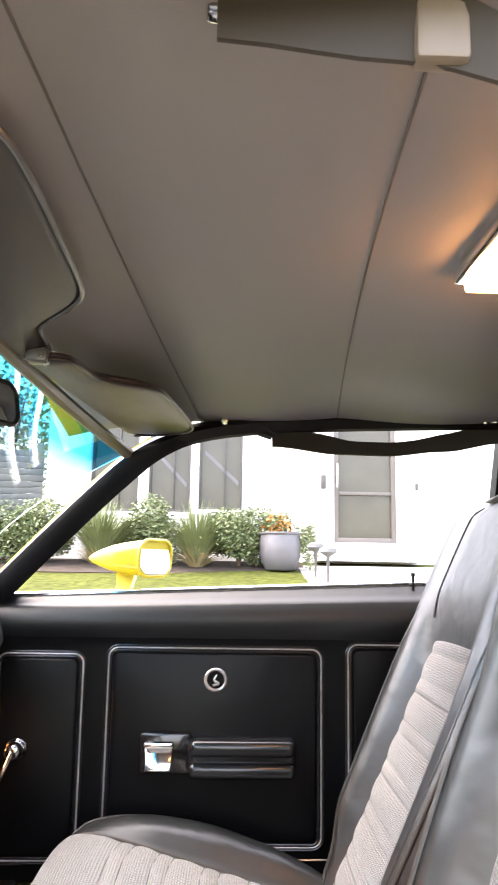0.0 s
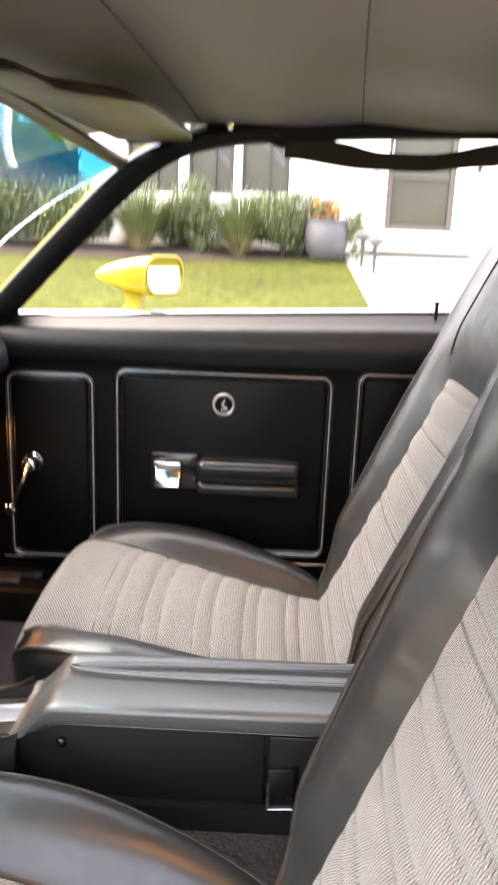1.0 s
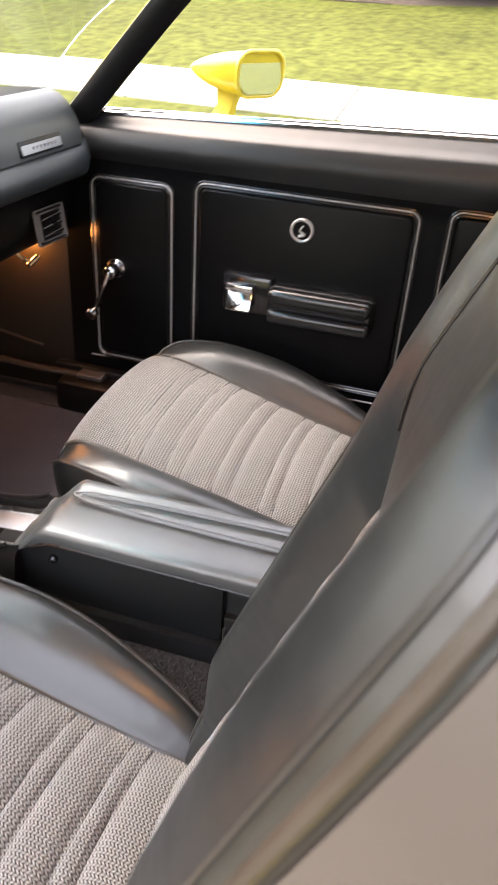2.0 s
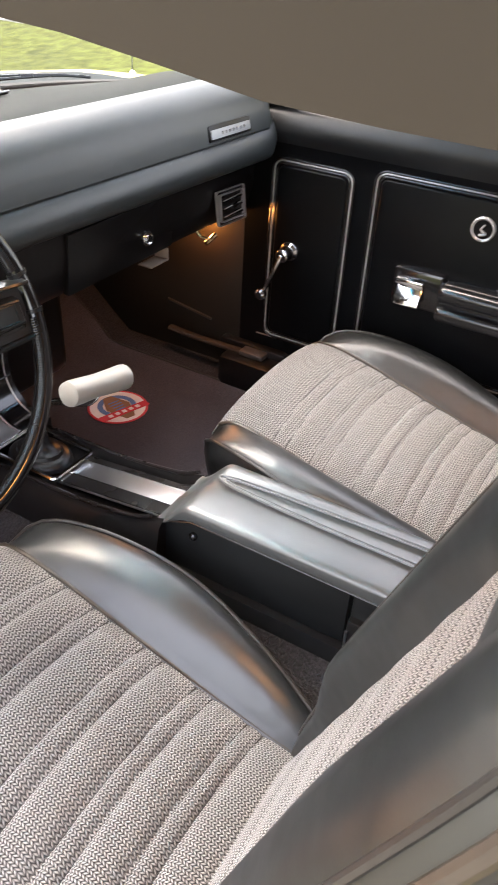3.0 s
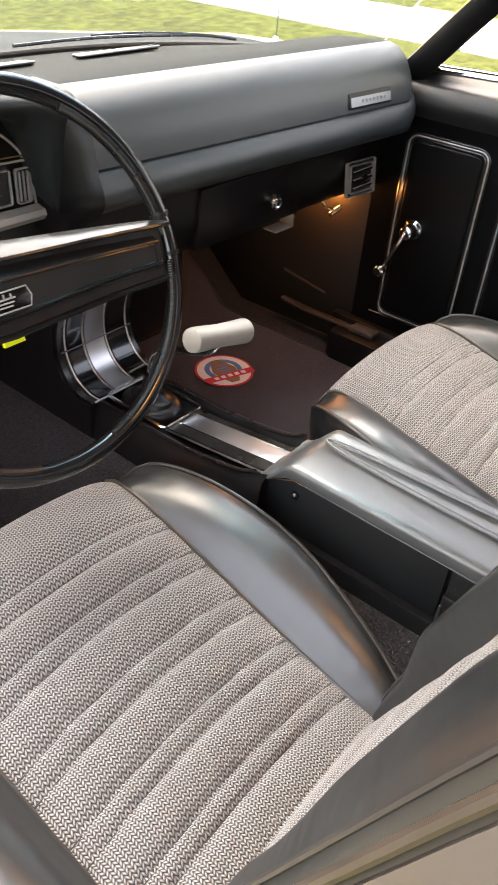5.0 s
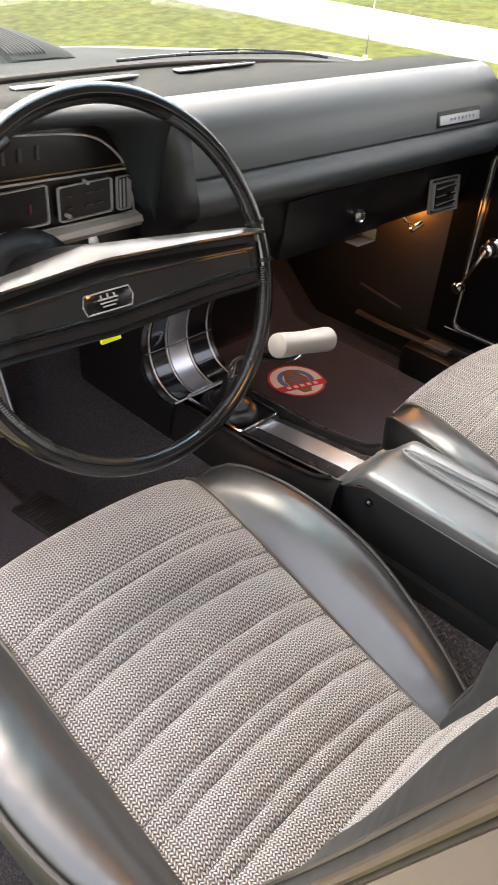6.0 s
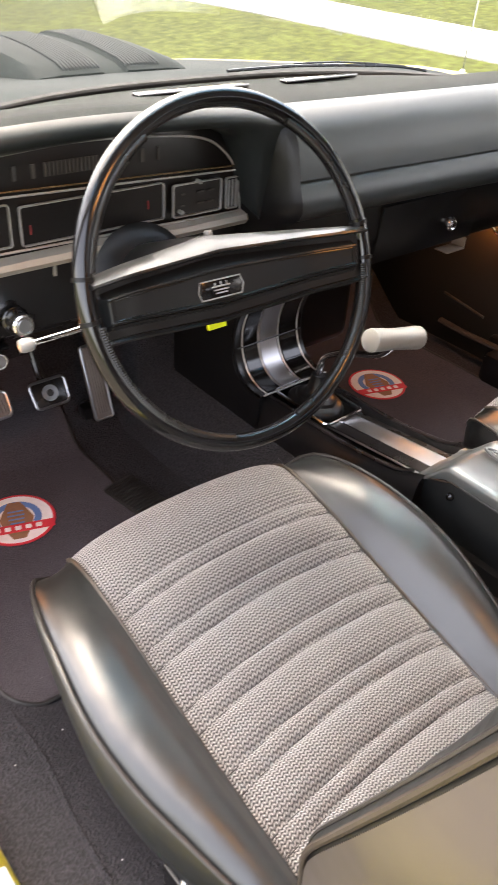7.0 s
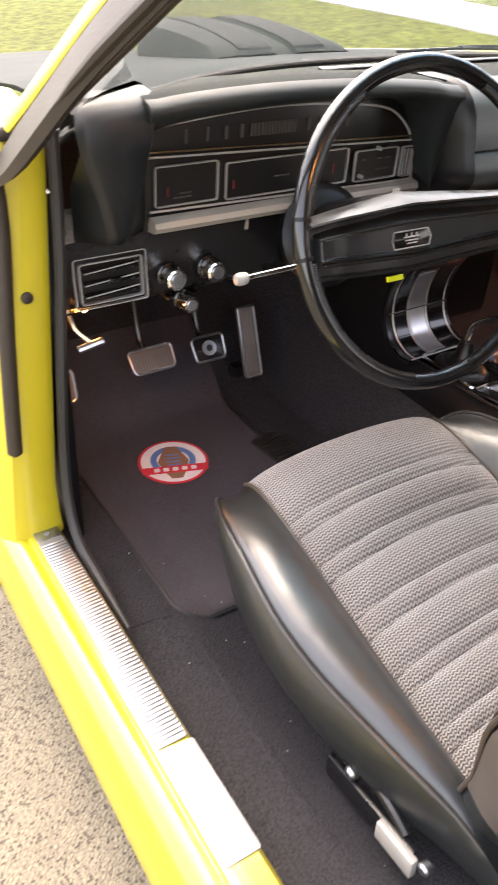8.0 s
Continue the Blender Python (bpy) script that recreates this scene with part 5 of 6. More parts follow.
def shifter():
    top = thing("gear_lever", "white T-handle gear lever on a curved bright stalk", "gear lever", (-0.585, 0.95, 0.5))
    part("stalk", tube(smooth_path([(-0.585, 0.95, 0.5), (-0.57, 0.945, 0.55), (-0.5, 0.925, 0.6), (-0.41, 0.90, 0.645), (-0.375, 0.89, 0.685)]), 0.0065, 10), CHROME, top)
    ends = Vector((-0.372, 0.822, 0.712)), Vector((-0.37, 0.942, 0.684))
    pts = [ends[0].lerp(ends[1], t) for t in (0, 0.012, 0.04, 0.2, 0.35, 0.5, 0.65, 0.8, 0.96, 0.99, 1)]
    rad = [0.0162, 0.0182, 0.0188, 0.0186, 0.0176, 0.0173, 0.018, 0.0188, 0.0197, 0.0194, 0.0172]
    part("handle", tube(pts, lambda t: rad[round(t * 10)], 18), WHITE_PLASTIC, top, "white waisted T-handle")


shifter()


# ---- dashboard ----
def pad_x(y):
    return -0.605 + (y - 0.84) * 0.058


def dashboard():
    top = thing("dashboard", "black padded dashboard with deep instrument hood", "dashboard", (-0.8, YB, 0.65))
    sec = [(-0.2, 0.972), (-0.19, 0.984), (-0.12, 0.99), (-0.06, 0.992), (-0.035, 0.985), (-0.014, 0.968), (0.0, 0.945), (0.008, 0.915), (0.012, 0.89), (0.009, 0.8855), (0.016, 0.88), (0.024, 0.86), (0.026, 0.843), (0.02, 0.83), (0.004, 0.82), (-0.05, 0.812), (-0.2, 0.83)]
    rings = []
    for k in range(21):
        y = 0.852 + 0.868 * k / 20
        e = max(0, (y - 1.68) / 0.04) ** 2 * 0.02
        rings.append([(pad_x(y) + dx - e * (dx > -0.15), y, z - e * (1 if z > 0.9 else -0.6)) for dx, z in sec])
    pad = part("crash_pad", loft(rings), PAD, top, "grey-black padded roll with stitched crease", sharp=35)
    pad.data.materials.append(PAD_TOP)
    for f in pad.data.polygons:
        if f.center.z > 0.9 and f.center.x < pad_x(f.center.y) - 0.05:
            f.material_index = 1

    def top_fn(u, v):
        y = 0.17 + 1.53 * v
        xb, xf = base_x(y - YB) - 0.005, -0.74 if y > 0.8 else -0.7
        z = 0.962 + 0.022 * u + (0.016 * u * math.exp(-((y - 0.53) / 0.28) ** 4) if y < 0.9 else 0)
        return Vector((xb + (max(xf, xb + 0.02) - xb) * u, y, z)), (u, v)

    part("dash_top", thick(grid(top_fn, 8, 40), 0.006), PAD_TOP, top, "flat matt black dash top")
    for y0, y1 in ((1.05, 1.24), (0.72, 0.955)):
        part("demister_slot", rbox((-0.865, (y0 + y1) / 2, 0.976), (0.02, y1 - y0, 0.006), 0.002), GLOSS, top)
        part("slot_trim", tube([(-0.853, y0, 0.9785), (-0.853, y1, 0.9795)], 0.0018, 6), DOOR_BEAD, top)
    # lower panel of the passenger's side
    low = [(-0.63, 0.825), (-0.638, 0.8), (-0.64, 0.74), (-0.655, 0.69), (-0.67, 0.672), (-0.74, 0.68), (-0.8, 0.82)]
    part("lower_panel", loft([[(x + 0.03 * (y - 0.84), y, z) for x, z in low] for y in (0.84, 1.1, 1.4, 1.735)]), PLASTIC, top, sharp=25)
    gl = part("glove_box", rbox((-0.635, 1.275, 0.738), (0.014, 0.32, 0.118), 0.0015, 2, Matrix.Rotation(radians(6), 4, "Y")), PLASTIC, top, "black glove box door")
    # The bracket's tan stands for the orange lamplight that falls on it.
    part("bracket", join(rbox((-0.645, 1.385, 0.655), (0.035, 0.06, 0.003), 0.001), rbox((-0.645, 1.415, 0.667), (0.035, 0.003, 0.026), 0.001)), BEIGE, top, "small folded bracket under the glove box, lamplight in its tan")
    lm = facing((-0.6245, 1.335, 0.727), (0, 1, 0), (-0.1, 0, 1))
    part("lock", lathe([(0.015, 0), (0.015, 0.006), (0.011, 0.01), (0.007, 0.007), (0.007, 0.012)], lm, 20), CHROME, gl, "round chrome lock")
    louvre(top, facing((-0.605, 1.62, 0.724), (0.1, 1, 0), (-0.14, 0, 1)), 0.1, 0.076, 3)
    # nameplate: plain bars stand for its raised writing
    pm = facing((pad_x(1.53) + 0.0075, 1.53, 0.91), (0.058, 1, 0), (-0.25, 0, 1))
    np_ = part("nameplate", slab(rounded(0.142, 0.03, 0.004), pm, 0.004, 0.001), PLASTIC, top, "bright nameplate in a dark recess")
    part("plate_field", slab(rounded(0.134, 0.017, 0.002, y0=-0.002), pm @ Matrix.Translation((0, 0, 0.004)), 0.0015), BRUSHED, np_)
    for k in range(7):
        part("bar", rbox(pm @ Vector((-0.03 + 0.0125 * k, -0.002, 0.006)), (0.002, 0.004, 0.006), 0), GROOVE, np_)
    # hood over the instruments
    rings = []
    for k in range(33):
        y = 0.262 + 0.58 * k / 32
        t = max(0, (y - 0.285) / 0.53)
        zt = 1.002 + 0.014 * math.sin(math.pi * min(1, t * 1.02)) ** 0.7 - 0.006 * max(0, t - 0.95) * 10 - 0.008 * t
        ro = 0.955 + 0.018 * math.sin(math.pi * min(t, 1)) ** 0.6 - 0.02 * max(0, (min(t, 0.93) - 0.8) / 0.13) ** 2 - 0.13 * smooth([(0.92, 0), (1.03, 1)], t)
        xb = lerp([(0.26, -0.715), (0.42, -0.79)], y)
        rings.append([(xb, y, zt - 0.02), (xb * 0.4 - 0.67 * 0.6, y, zt - 0.004), (-0.67, y, zt), (-0.645, y, zt - 0.003), (-0.63, y, zt - 0.009), (-0.624, y, zt - 0.018), (-0.628, y, zt - 0.027), (-0.65, y, ro + 0.004), (-0.7, y, ro), (xb, y, ro)])
    hood = part("hood", loft(rings), HOOD_PAD, top, "padded instrument hood", sharp=60)
    hood.data.materials.append(PAD_TOP)
    for f in hood.data.polygons:
        if f.normal.z > 0.9 and f.center.x < -0.65:
            f.material_index = 1
    # cheeks
    rings = []
    for z, xo in ((0.802, -0.03), (0.812, -0.01), (0.83, 0.0), (0.88, 0.003), (0.94, 0.002), (0.97, 0.0), (0.986, -0.006), (0.997, -0.018), (1.003, -0.038), (1.006, -0.07)):
        c = lerp([(0.8, 0.208), (0.84, 0.203), (0.96, 0.168), (1.0, 0.175)], z)
        r = lerp([(0.8, 0.226), (0.84, 0.236), (0.94, 0.264), (1.0, 0.284)], z)
        xf = -0.628 + xo
        back = [(-0.8, 0.28, z), (-0.755, 0.228, z), (-0.7, 0.17, z)] if z < 0.93 else [(-0.725, 0.284, z), (-0.69, 0.245, z), (-0.655, 0.185, z)]
        rings.append(back + [(xf - 0.012, c - 0.009, z), (xf - 0.002, c - 0.001, z), (xf, c + 0.004, z), (xf + 0.001, (c + r) / 2, z), (xf - 0.003, r - 0.006, z), (xf - 0.012, r + 0.002, z), (-0.7, 0.287, z), (back[0][0], 0.287, z)])
    part("cheek", loft(rings), ROLL_VINYL, top, sharp=45)
    part("cheek", loft([[(-0.72, 0.815, z), (-0.69, 0.815, z), (-0.655, 0.822, z), (pad_x(0.852) - 0.014 + dx, 0.836, z), (pad_x(0.852) - 0.004 + dx, 0.845, z), (pad_x(0.852) + 0.002 + dx, 0.8515, z), (-0.72, 0.8515, z)] for z, dx in ((0.782, -0.03), (0.805, -0.012), (0.818, 0.004), (0.83, 0.02), (0.843, 0.026), (0.86, 0.024), (0.88, 0.016), (0.915, 0.009), (0.945, 0.001), (0.968, -0.013), (0.985, -0.034), (0.992, -0.06))]), PLASTIC, top, sharp=60)
    cluster(top)
    # lower panel on the driver's side
    part("knee_panel", loft([[(-0.7, y, 0.8), (-0.705, y, 0.77), (-0.715, y, 0.69), (-0.73, y, 0.675), (-0.8, y, 0.69), (-0.84, y, 0.8)] for y in (0.155, 0.4, 0.6, 0.86)]), SATIN, top, sharp=25)
    louvre(top, facing((-0.708, 0.226, 0.731), (0, 1, 0), (-0.1, 0, 1)), 0.12, 0.08, 3)
    for y, z in ((0.326, 0.719), (0.4, 0.719)):
        knob(top, (-0.705, y, z), 0.017)
    knob(top, (-0.722, 0.362, 0.662), 0.0145)
    part("knob_bracket", rbox((-0.76, 0.362, 0.668), (0.08, 0.06, 0.006), 0.002), SATIN, top)
    part("indicator", rbox((-0.704, 0.47, 0.785), (0.008, 0.006, 0.022), 0.002), SILVER, top)


def louvre(top, m, w, h, n):
    vent = part("air_vent", join(*[slab_frame(rounded(w - g, h - g, 0.004, 2), rounded(w - g - 0.003, h - g - 0.003, 0.003, 2), m, d) for g, d in ((0, 0.008), (0.016, 0.011))]), BEAD, top, "silver-framed air vent")
    part("vent_back", slab(rounded(w - 0.004, h - 0.004, 0.004, 2), m @ Matrix.Translation((0, 0, -0.002)), 0.004), DIAL, vent)
    for k in range(n):
        z = (k + 0.5) / n - 0.5
        part("slat", rbox((0, 0, 0), (w - 0.028, 0.004, 0.012), 0.001, 1, Matrix()), SATIN, vent).matrix_local = m @ pose(0, z * (h - 0.024), 0.005, 20, 0, 0)
        part("slat_edge", rbox((0, 0, 0), (w - 0.03, 0.0018, 0.0018), 0), BEAD, vent).matrix_local = m @ pose(0, z * (h - 0.024) + 0.002, 0.0115, 0, 0, 4)
    part("thumb_tab", rbox(m @ Vector((0.005, 0, 0.012)), (0.008, 0.02, 0.008), 0.002), SATIN, vent)


def slab_frame(outer, inner, m, depth):
    """A flat frame between two outlines of equally many points."""
    rings = [[m @ Vector((x, y, d)) for x, y in o] for o, d in ((outer, 0), (outer, depth), (inner, depth), (inner, 0))]
    bm = loft(rings + [rings[0]], caps=False)
    return bm


def knob(top, o, r):
    m = facing(o, (0, 1, 0), (-0.1, 0, 1))
    k = part("knob", lathe([(r * 1.05, 0), (r * 1.05, 0.008), (r * 0.95, 0.012), (r, 0.016), (r, 0.03), (r * 0.85, 0.033)], m, 22), CHROME, top, "ribbed chrome control knob")
    part("knob_ring", lathe([(r * 1.25, -0.004), (r * 1.25, 0.003), (r * 1.05, 0.005)], m, 22), GLOSS, k)
    part("cap", lathe([(r * 0.62, 0.0325), (r * 0.62, 0.0345)], m, 18), BRUSHED, k)


def cluster(top):
    X = -0.69
    cl = part("instrument_panel", rbox((X - 0.02, 0.55, 0.885), (0.03, 0.54, 0.17), 0.002), DIAL, top, "dark instrument panel edged in bright trim")
    part("top_trim", tube(smooth_path([(X, 0.288, 0.925), (X, 0.29, 0.945), (X, 0.31, 0.952), (X, 0.42, 0.962), (X, 0.52, 0.966), (X, 0.63, 0.961), (X, 0.72, 0.95), (X, 0.765, 0.93), (X, 0.8, 0.89), (X, 0.812, 0.83), (X, 0.812, 0.81)], 5), 0.002, 8), BEAD, cl)
    for z0, z1, r, m in ((0.918, 0.898, 0.0014, GOLD), (0.911, 0.891, 0.0018, BEAD), (0.832, 0.822, 0.002, BEAD)):
        part("bright_line", tube([(X + 0.002, 0.287, z0), (X + 0.002, 0.808, z1)], r, 6), m, cl)
    strip = [(-0.69, 0.824), (-0.672, 0.82), (-0.668, 0.812), (-0.675, 0.803), (-0.7, 0.8)]
    part("lower_strip", loft([[(x, y, z) for x, z in strip] for y in (0.287, 0.55, 0.815)]), SILVER, cl, "pale silver lower strip")
    # speedometer band: worn marks
    for y, w in [(0.35, 0.004), (0.386, 0.005), (0.418, 0.006), (0.446, 0.006)] + [(0.464 + 0.0062 * k, 0.004) for k in range(14)] + [(0.572, 0.006), (0.596, 0.005), (0.622, 0.006), (0.65, 0.004)]:
        part("mark", rbox((X - 0.003, y, 0.934), (0.002, w, 0.019), 0), MARK, cl)
    # square gauges
    for y0, y1, z0, z1 in ((0.294, 0.402, 0.838, 0.898), (0.416, 0.655, 0.835, 0.892), (0.672, 0.768, 0.832, 0.884), (0.777, 0.803, 0.83, 0.882)):
        m = facing((X + 0.001, (y0 + y1) / 2, (z0 + z1) / 2), (0, 1, 0), (0, 0, 1))
        w, h = y1 - y0, z1 - z0
        g = part("gauge", slab_frame(rounded(w, h, 0.004, 2), rounded(w - 0.0028, h - 0.0028, 0.003, 2), m, 0.006), BEAD, cl, "square bright-framed gauge")
        part("face", slab(rounded(w - 0.005, h - 0.005, 0.003, 2), m @ Matrix.Translation((0, 0, -0.001)), 0.003), DIAL, g)
    for y, z, m in ((0.315, 0.86, NEEDLE), (0.43, 0.858, NEEDLE), (0.625, 0.862, NEEDLE)):
        part("pointer", rbox((X + 0.006, y, z), (0.002, 0.0018, 0.013), 0), m, cl)
    for y, z, w in ((0.34, 0.85, 0.03), (0.345, 0.856, 0.02), (0.52, 0.862, 0.03), (0.69, 0.868, 0.008), (0.725, 0.868, 0.012), (0.745, 0.868, 0.012), (0.69, 0.85, 0.008), (0.725, 0.85, 0.012), (0.745, 0.85, 0.012)):
        part("mark", rbox((X + 0.006, y, z), (0.002, w, 0.002), 0), MARK, cl)
    for o in ((X + 0.012, 0.718, 0.886), (X + 0.012, 0.684, 0.842)):
        part("radio_knob", lathe([(0.0034, -0.008), (0.0034, 0.003), (0.002, 0.0045)], facing(o, (0, 1, 0), (0, 0, 1)), 12), WHITE_PLASTIC, cl, "small pale knob")
    for y in (0.783, 0.79, 0.797):
        part("slider", rbox((X + 0.006, y, 0.856), (0.003, 0.002, 0.044), 0), BEAD, cl)


dashboard()


# ---- steering wheel and column ----
WC = Vector((-0.397, 0.574, 0.862))
WN = Vector((math.cos(0.375) * math.cos(-0.054), math.sin(-0.054), math.sin(0.375))).normalized()
WU = Vector((0, 0, 1)).cross(WN).normalized()
WV = WN.cross(WU)


def wheel_at(u, v, n):
    return WC + WU * u + WV * v + WN * n


def steering_wheel():
    top = thing("steering_wheel", "thin-rimmed gloss black steering wheel with broad padded spoke", "steering wheel", WC)
    R = 0.2125
    rim = part("rim", tube([wheel_at(R * math.cos(a), R * math.sin(a), 0) for a in (2 * math.pi * k / 96 for k in range(96))], 0.0115, 14, closed=True), GLOSS, top)
    for a0, a1 in ((-75, -5), (185, 255), (12, 60), (120, 168)):
        pts = [wheel_at((R - 0.0085) * math.cos(radians(a)), (R - 0.0085) * math.sin(radians(a)), 0.0065) for a in (a0 + (a1 - a0) * k / 240 for k in range(241))]
        part("grip_strip", tube(pts, lambda t: 0.0052 if round(t * 240) % 3 else 0.0047, 8), SATIN, rim, "ribbed grip strip")
    for a in (-3, 10, 170, 183):
        q = radians(a)
        part("collar", tube([wheel_at(R * math.cos(q - 0.012), R * math.sin(q - 0.012), 0), wheel_at(R * math.cos(q + 0.012), R * math.sin(q + 0.012), 0)], 0.0128, 14), PLASTIC, rim)
    def pad_ring(u):
        """Section of the dished horn pad at u: lower lip, groove, raised bar with bevels, groove, upper flange."""
        t = (1 - min(1, abs(u + 0.01) / 0.215)) ** 0.9
        hi, lo = 0.027 + 0.010 * t, -0.038 - 0.014 * t
        n = 0.008 - 0.042 * smooth([(0, 0), (0.5, 0.75), (1, 1)], t)
        ft, fb = 0.009 + 0.005 * t, -0.016 - 0.012 * t
        g = hi - 0.013 + 0.005 * t
        e = 1 - smooth([(0.186, 0), (0.194, 1)], abs(u))
        up = lambda v: -0.005 + (v + 0.005) * e
        sec = ((lo + 0.006, n - 0.03 - 0.03 * t), (lo - 0.003, n - 0.01), (lo - 0.003, n + 0.001), (lo, n + 0.0035), (lo + 0.003, n + 0.001), (lo + 0.004, n - 0.005), (fb - 0.009, n - 0.005),
               (fb - 0.0075, n + up(0.004)), (fb - 0.004, n + up(0.0055)), (fb - 0.003, n + up(0.0045)), (fb - 0.001, n + up(0.011)), (fb + 0.001, n + up(0.012)), (fb + 0.003, n + up(0.0105)), (ft - 0.003, n + up(0.0115)), (ft - 0.001, n + up(0.0135)), (ft + 0.001, n + up(0.013)), (g - 0.002, n + up(-0.001)), (g, n - 0.005),
               (hi - 0.004, n - 0.004), (hi - 0.0035, n + 0.01), (hi - 0.002, n + 0.0135), (hi + 0.001, n + 0.013), (hi + 0.004 + 0.005 * t, n + 0.004), (hi + 0.006 + 0.013 * t, n - 0.016 - 0.007 * t), (hi + 0.002 + 0.008 * t, n - 0.03 - 0.03 * t))
        return [wheel_at(u, a, b) for a, b in sec]

    us = sorted([-0.2 + 0.4 * k / 40 for k in range(41)] + [s * q for s in (-1, 1) for q in (0.206, 0.194, 0.192, 0.188, 0.186)])
    spoke = part("spoke_pad", loft([pad_ring(u) for u in us]), HORN, top, "broad dished black horn pad", sharp=30)
    for s in (-1, 1):
        pts = [pad_ring(s * u)[q] for u, q in ((0.07, 13), (0.11, 13), (0.15, 13), (0.18, 13), (0.18, 12), (0.15, 12), (0.11, 12), (0.07, 12))]
        part("panel_line", tube([p + WN * 0.0003 for p in pts], 0.0012, 6), SATIN, spoke)
    em = Matrix.Translation(wheel_at(-0.018, -0.0095, -0.0235)) @ Matrix((WU, WV, WN)).transposed().to_4x4()
    oc = [(-0.035, 0), (-0.031, 0.0115), (0.031, 0.0115), (0.035, 0), (0.031, -0.0115), (-0.031, -0.0115)]
    emb = part("emblem", slab(oc, em, 0.003, 0.001), GLOSS, spoke, "six-sided horn emblem with bright outline")
    # Pale grey on outline and bars stands for the shine of chrome.
    part("outline", tube([em @ Vector((x, y, 0.003)) for x, y in oc], 0.001, 6, closed=True), BADGE_LINE, emb)
    for bx, by, bw, bh in ((0, 0.003, 0.028, 0.002), (0, -0.0015, 0.023, 0.0018), (0, -0.0055, 0.018, 0.0018), (-0.009, 0.0062, 0.002, 0.004), (0, 0.0066, 0.002, 0.005), (0.009, 0.0062, 0.002, 0.004)):
        part("crest_bar", slab(rounded(bw, bh, 0.0008, 2, bx, by), em @ Matrix.Translation((0, 0, 0.003)), 0.0012), BADGE_LINE, emb)
    part("hub", lathe([(0.05, -0.07), (0.05, -0.055), (0.044, -0.05)], Matrix.Translation(WC) @ Matrix((WU, WV, WN)).transposed().to_4x4(), 28), PLASTIC, top)
    col = thing("steering_column", "black steering column with bright stalk", "steering column", wheel_at(0, 0, -0.2))
    part("shroud", lathe([(0.05, -0.5), (0.052, -0.28), (0.056, -0.12), (0.055, -0.075)], Matrix.Translation(WC) @ Matrix((WU, WV, WN)).transposed().to_4x4(), 28), PLASTIC, col)
    part("collar", lathe([(0.062, -0.3), (0.075, -0.29), (0.085, -0.26), (0.06, -0.24)], Matrix.Translation(WC) @ Matrix((WU, WV, WN)).transposed().to_4x4(), 28), PLASTIC, col)
    st = part("stalk", tube([wheel_at(-0.04, -0.02, -0.09), wheel_at(-0.268, -0.028, -0.073)], 0.004, 10), CHROME, col, "bright indicator stalk")
    part("tip", tube([wheel_at(u, -0.028, -0.073) for u in (-0.256, -0.258, -0.262, -0.27, -0.274, -0.275)], lambda q: (0.005, 0.0076, 0.0088, 0.0088, 0.0074, 0.0035)[round(q * 5)], 16), WHITE_PLASTIC, st, "pale stalk tip")
    part("hazard_knob", lathe([(0.004, 0), (0.0065, 0.006), (0.0055, 0.014)], Matrix.Translation(wheel_at(0.026, 0.046, -0.1)) @ Matrix((WU, -WN, WV)).transposed().to_4x4(), 14), WHITE_PLASTIC, col, "small white knob")
    part("sticker", rbox((-0.478, 0.604, 0.752), (0.006, 0.03, 0.008), 0, m=Matrix.Rotation(radians(-20), 4, "Y")), TAG, col, "small bright yellow sticker")


steering_wheel()


# ---- pedals ----
def pedal(name, label, c, w, h, tilt, disc=False):
    top = thing(name, label, "pedal", c, group="foot pedals")
    m = Matrix.Translation(c) @ pose(0, 0, 0, 0, -tilt, 0) @ Matrix(((0, 0, 1, 0), (1, 0, 0, 0), (0, 1, 0, 0), (0, 0, 0, 1)))
    tr = [(x * (1 + 1.6 * y), y) for x, y in rounded(w * 0.96, h, 0.01, 4)] if h < 0.1 else rounded(w, h, 0.005, 2)
    part("pad", slab(tr, m, 0.012, 0.003), PEDAL if not disc else SATIN, top)
    part("trim", tube([m @ Vector((x, y, 0.011)) for x, y in tr], 0.0034, 8, closed=True), BRUSHED, top, "bright edge trim")
    if disc:
        part("disc", lathe([(0.017, 0.012), (0.017, 0.014), (0.008, 0.0145), (0.007, 0.0125)], m, 24), BRUSHED, top)
        part("disc_centre", lathe([(0.0075, 0.012), (0.0075, 0.0147)], m, 18), RUBBER, top)
    else:
        n = int(w / 0.0075)
        part("ribs", join(*[rbox(m @ Vector(((k + 0.5) / n * (w - 0.014) - (w - 0.014) / 2, 0, 0.0125)), (0.003, 0.003, h * 0.86) if h > 0.1 else (0.003, 0.003, h * 0.7), 0.001, 1, pose(0, 0, 0, 0, -tilt, 0)) for k in range(n)]), PEDAL, top)
    if h < 0.1:
        part("arm", tube(smooth_path([m @ Vector((0, 0.01, -0.005)), m @ Vector((0, 0.07, -0.02)), (c[0] - 0.1, c[1] - 0.005, 0.64)]), 0.007, 8), SATIN, top)
    else:
        part("hinge", rbox((c[0] - 0.03, c[1], c[2] - 0.09), (0.03, w, 0.03), 0.004), SATIN, top)


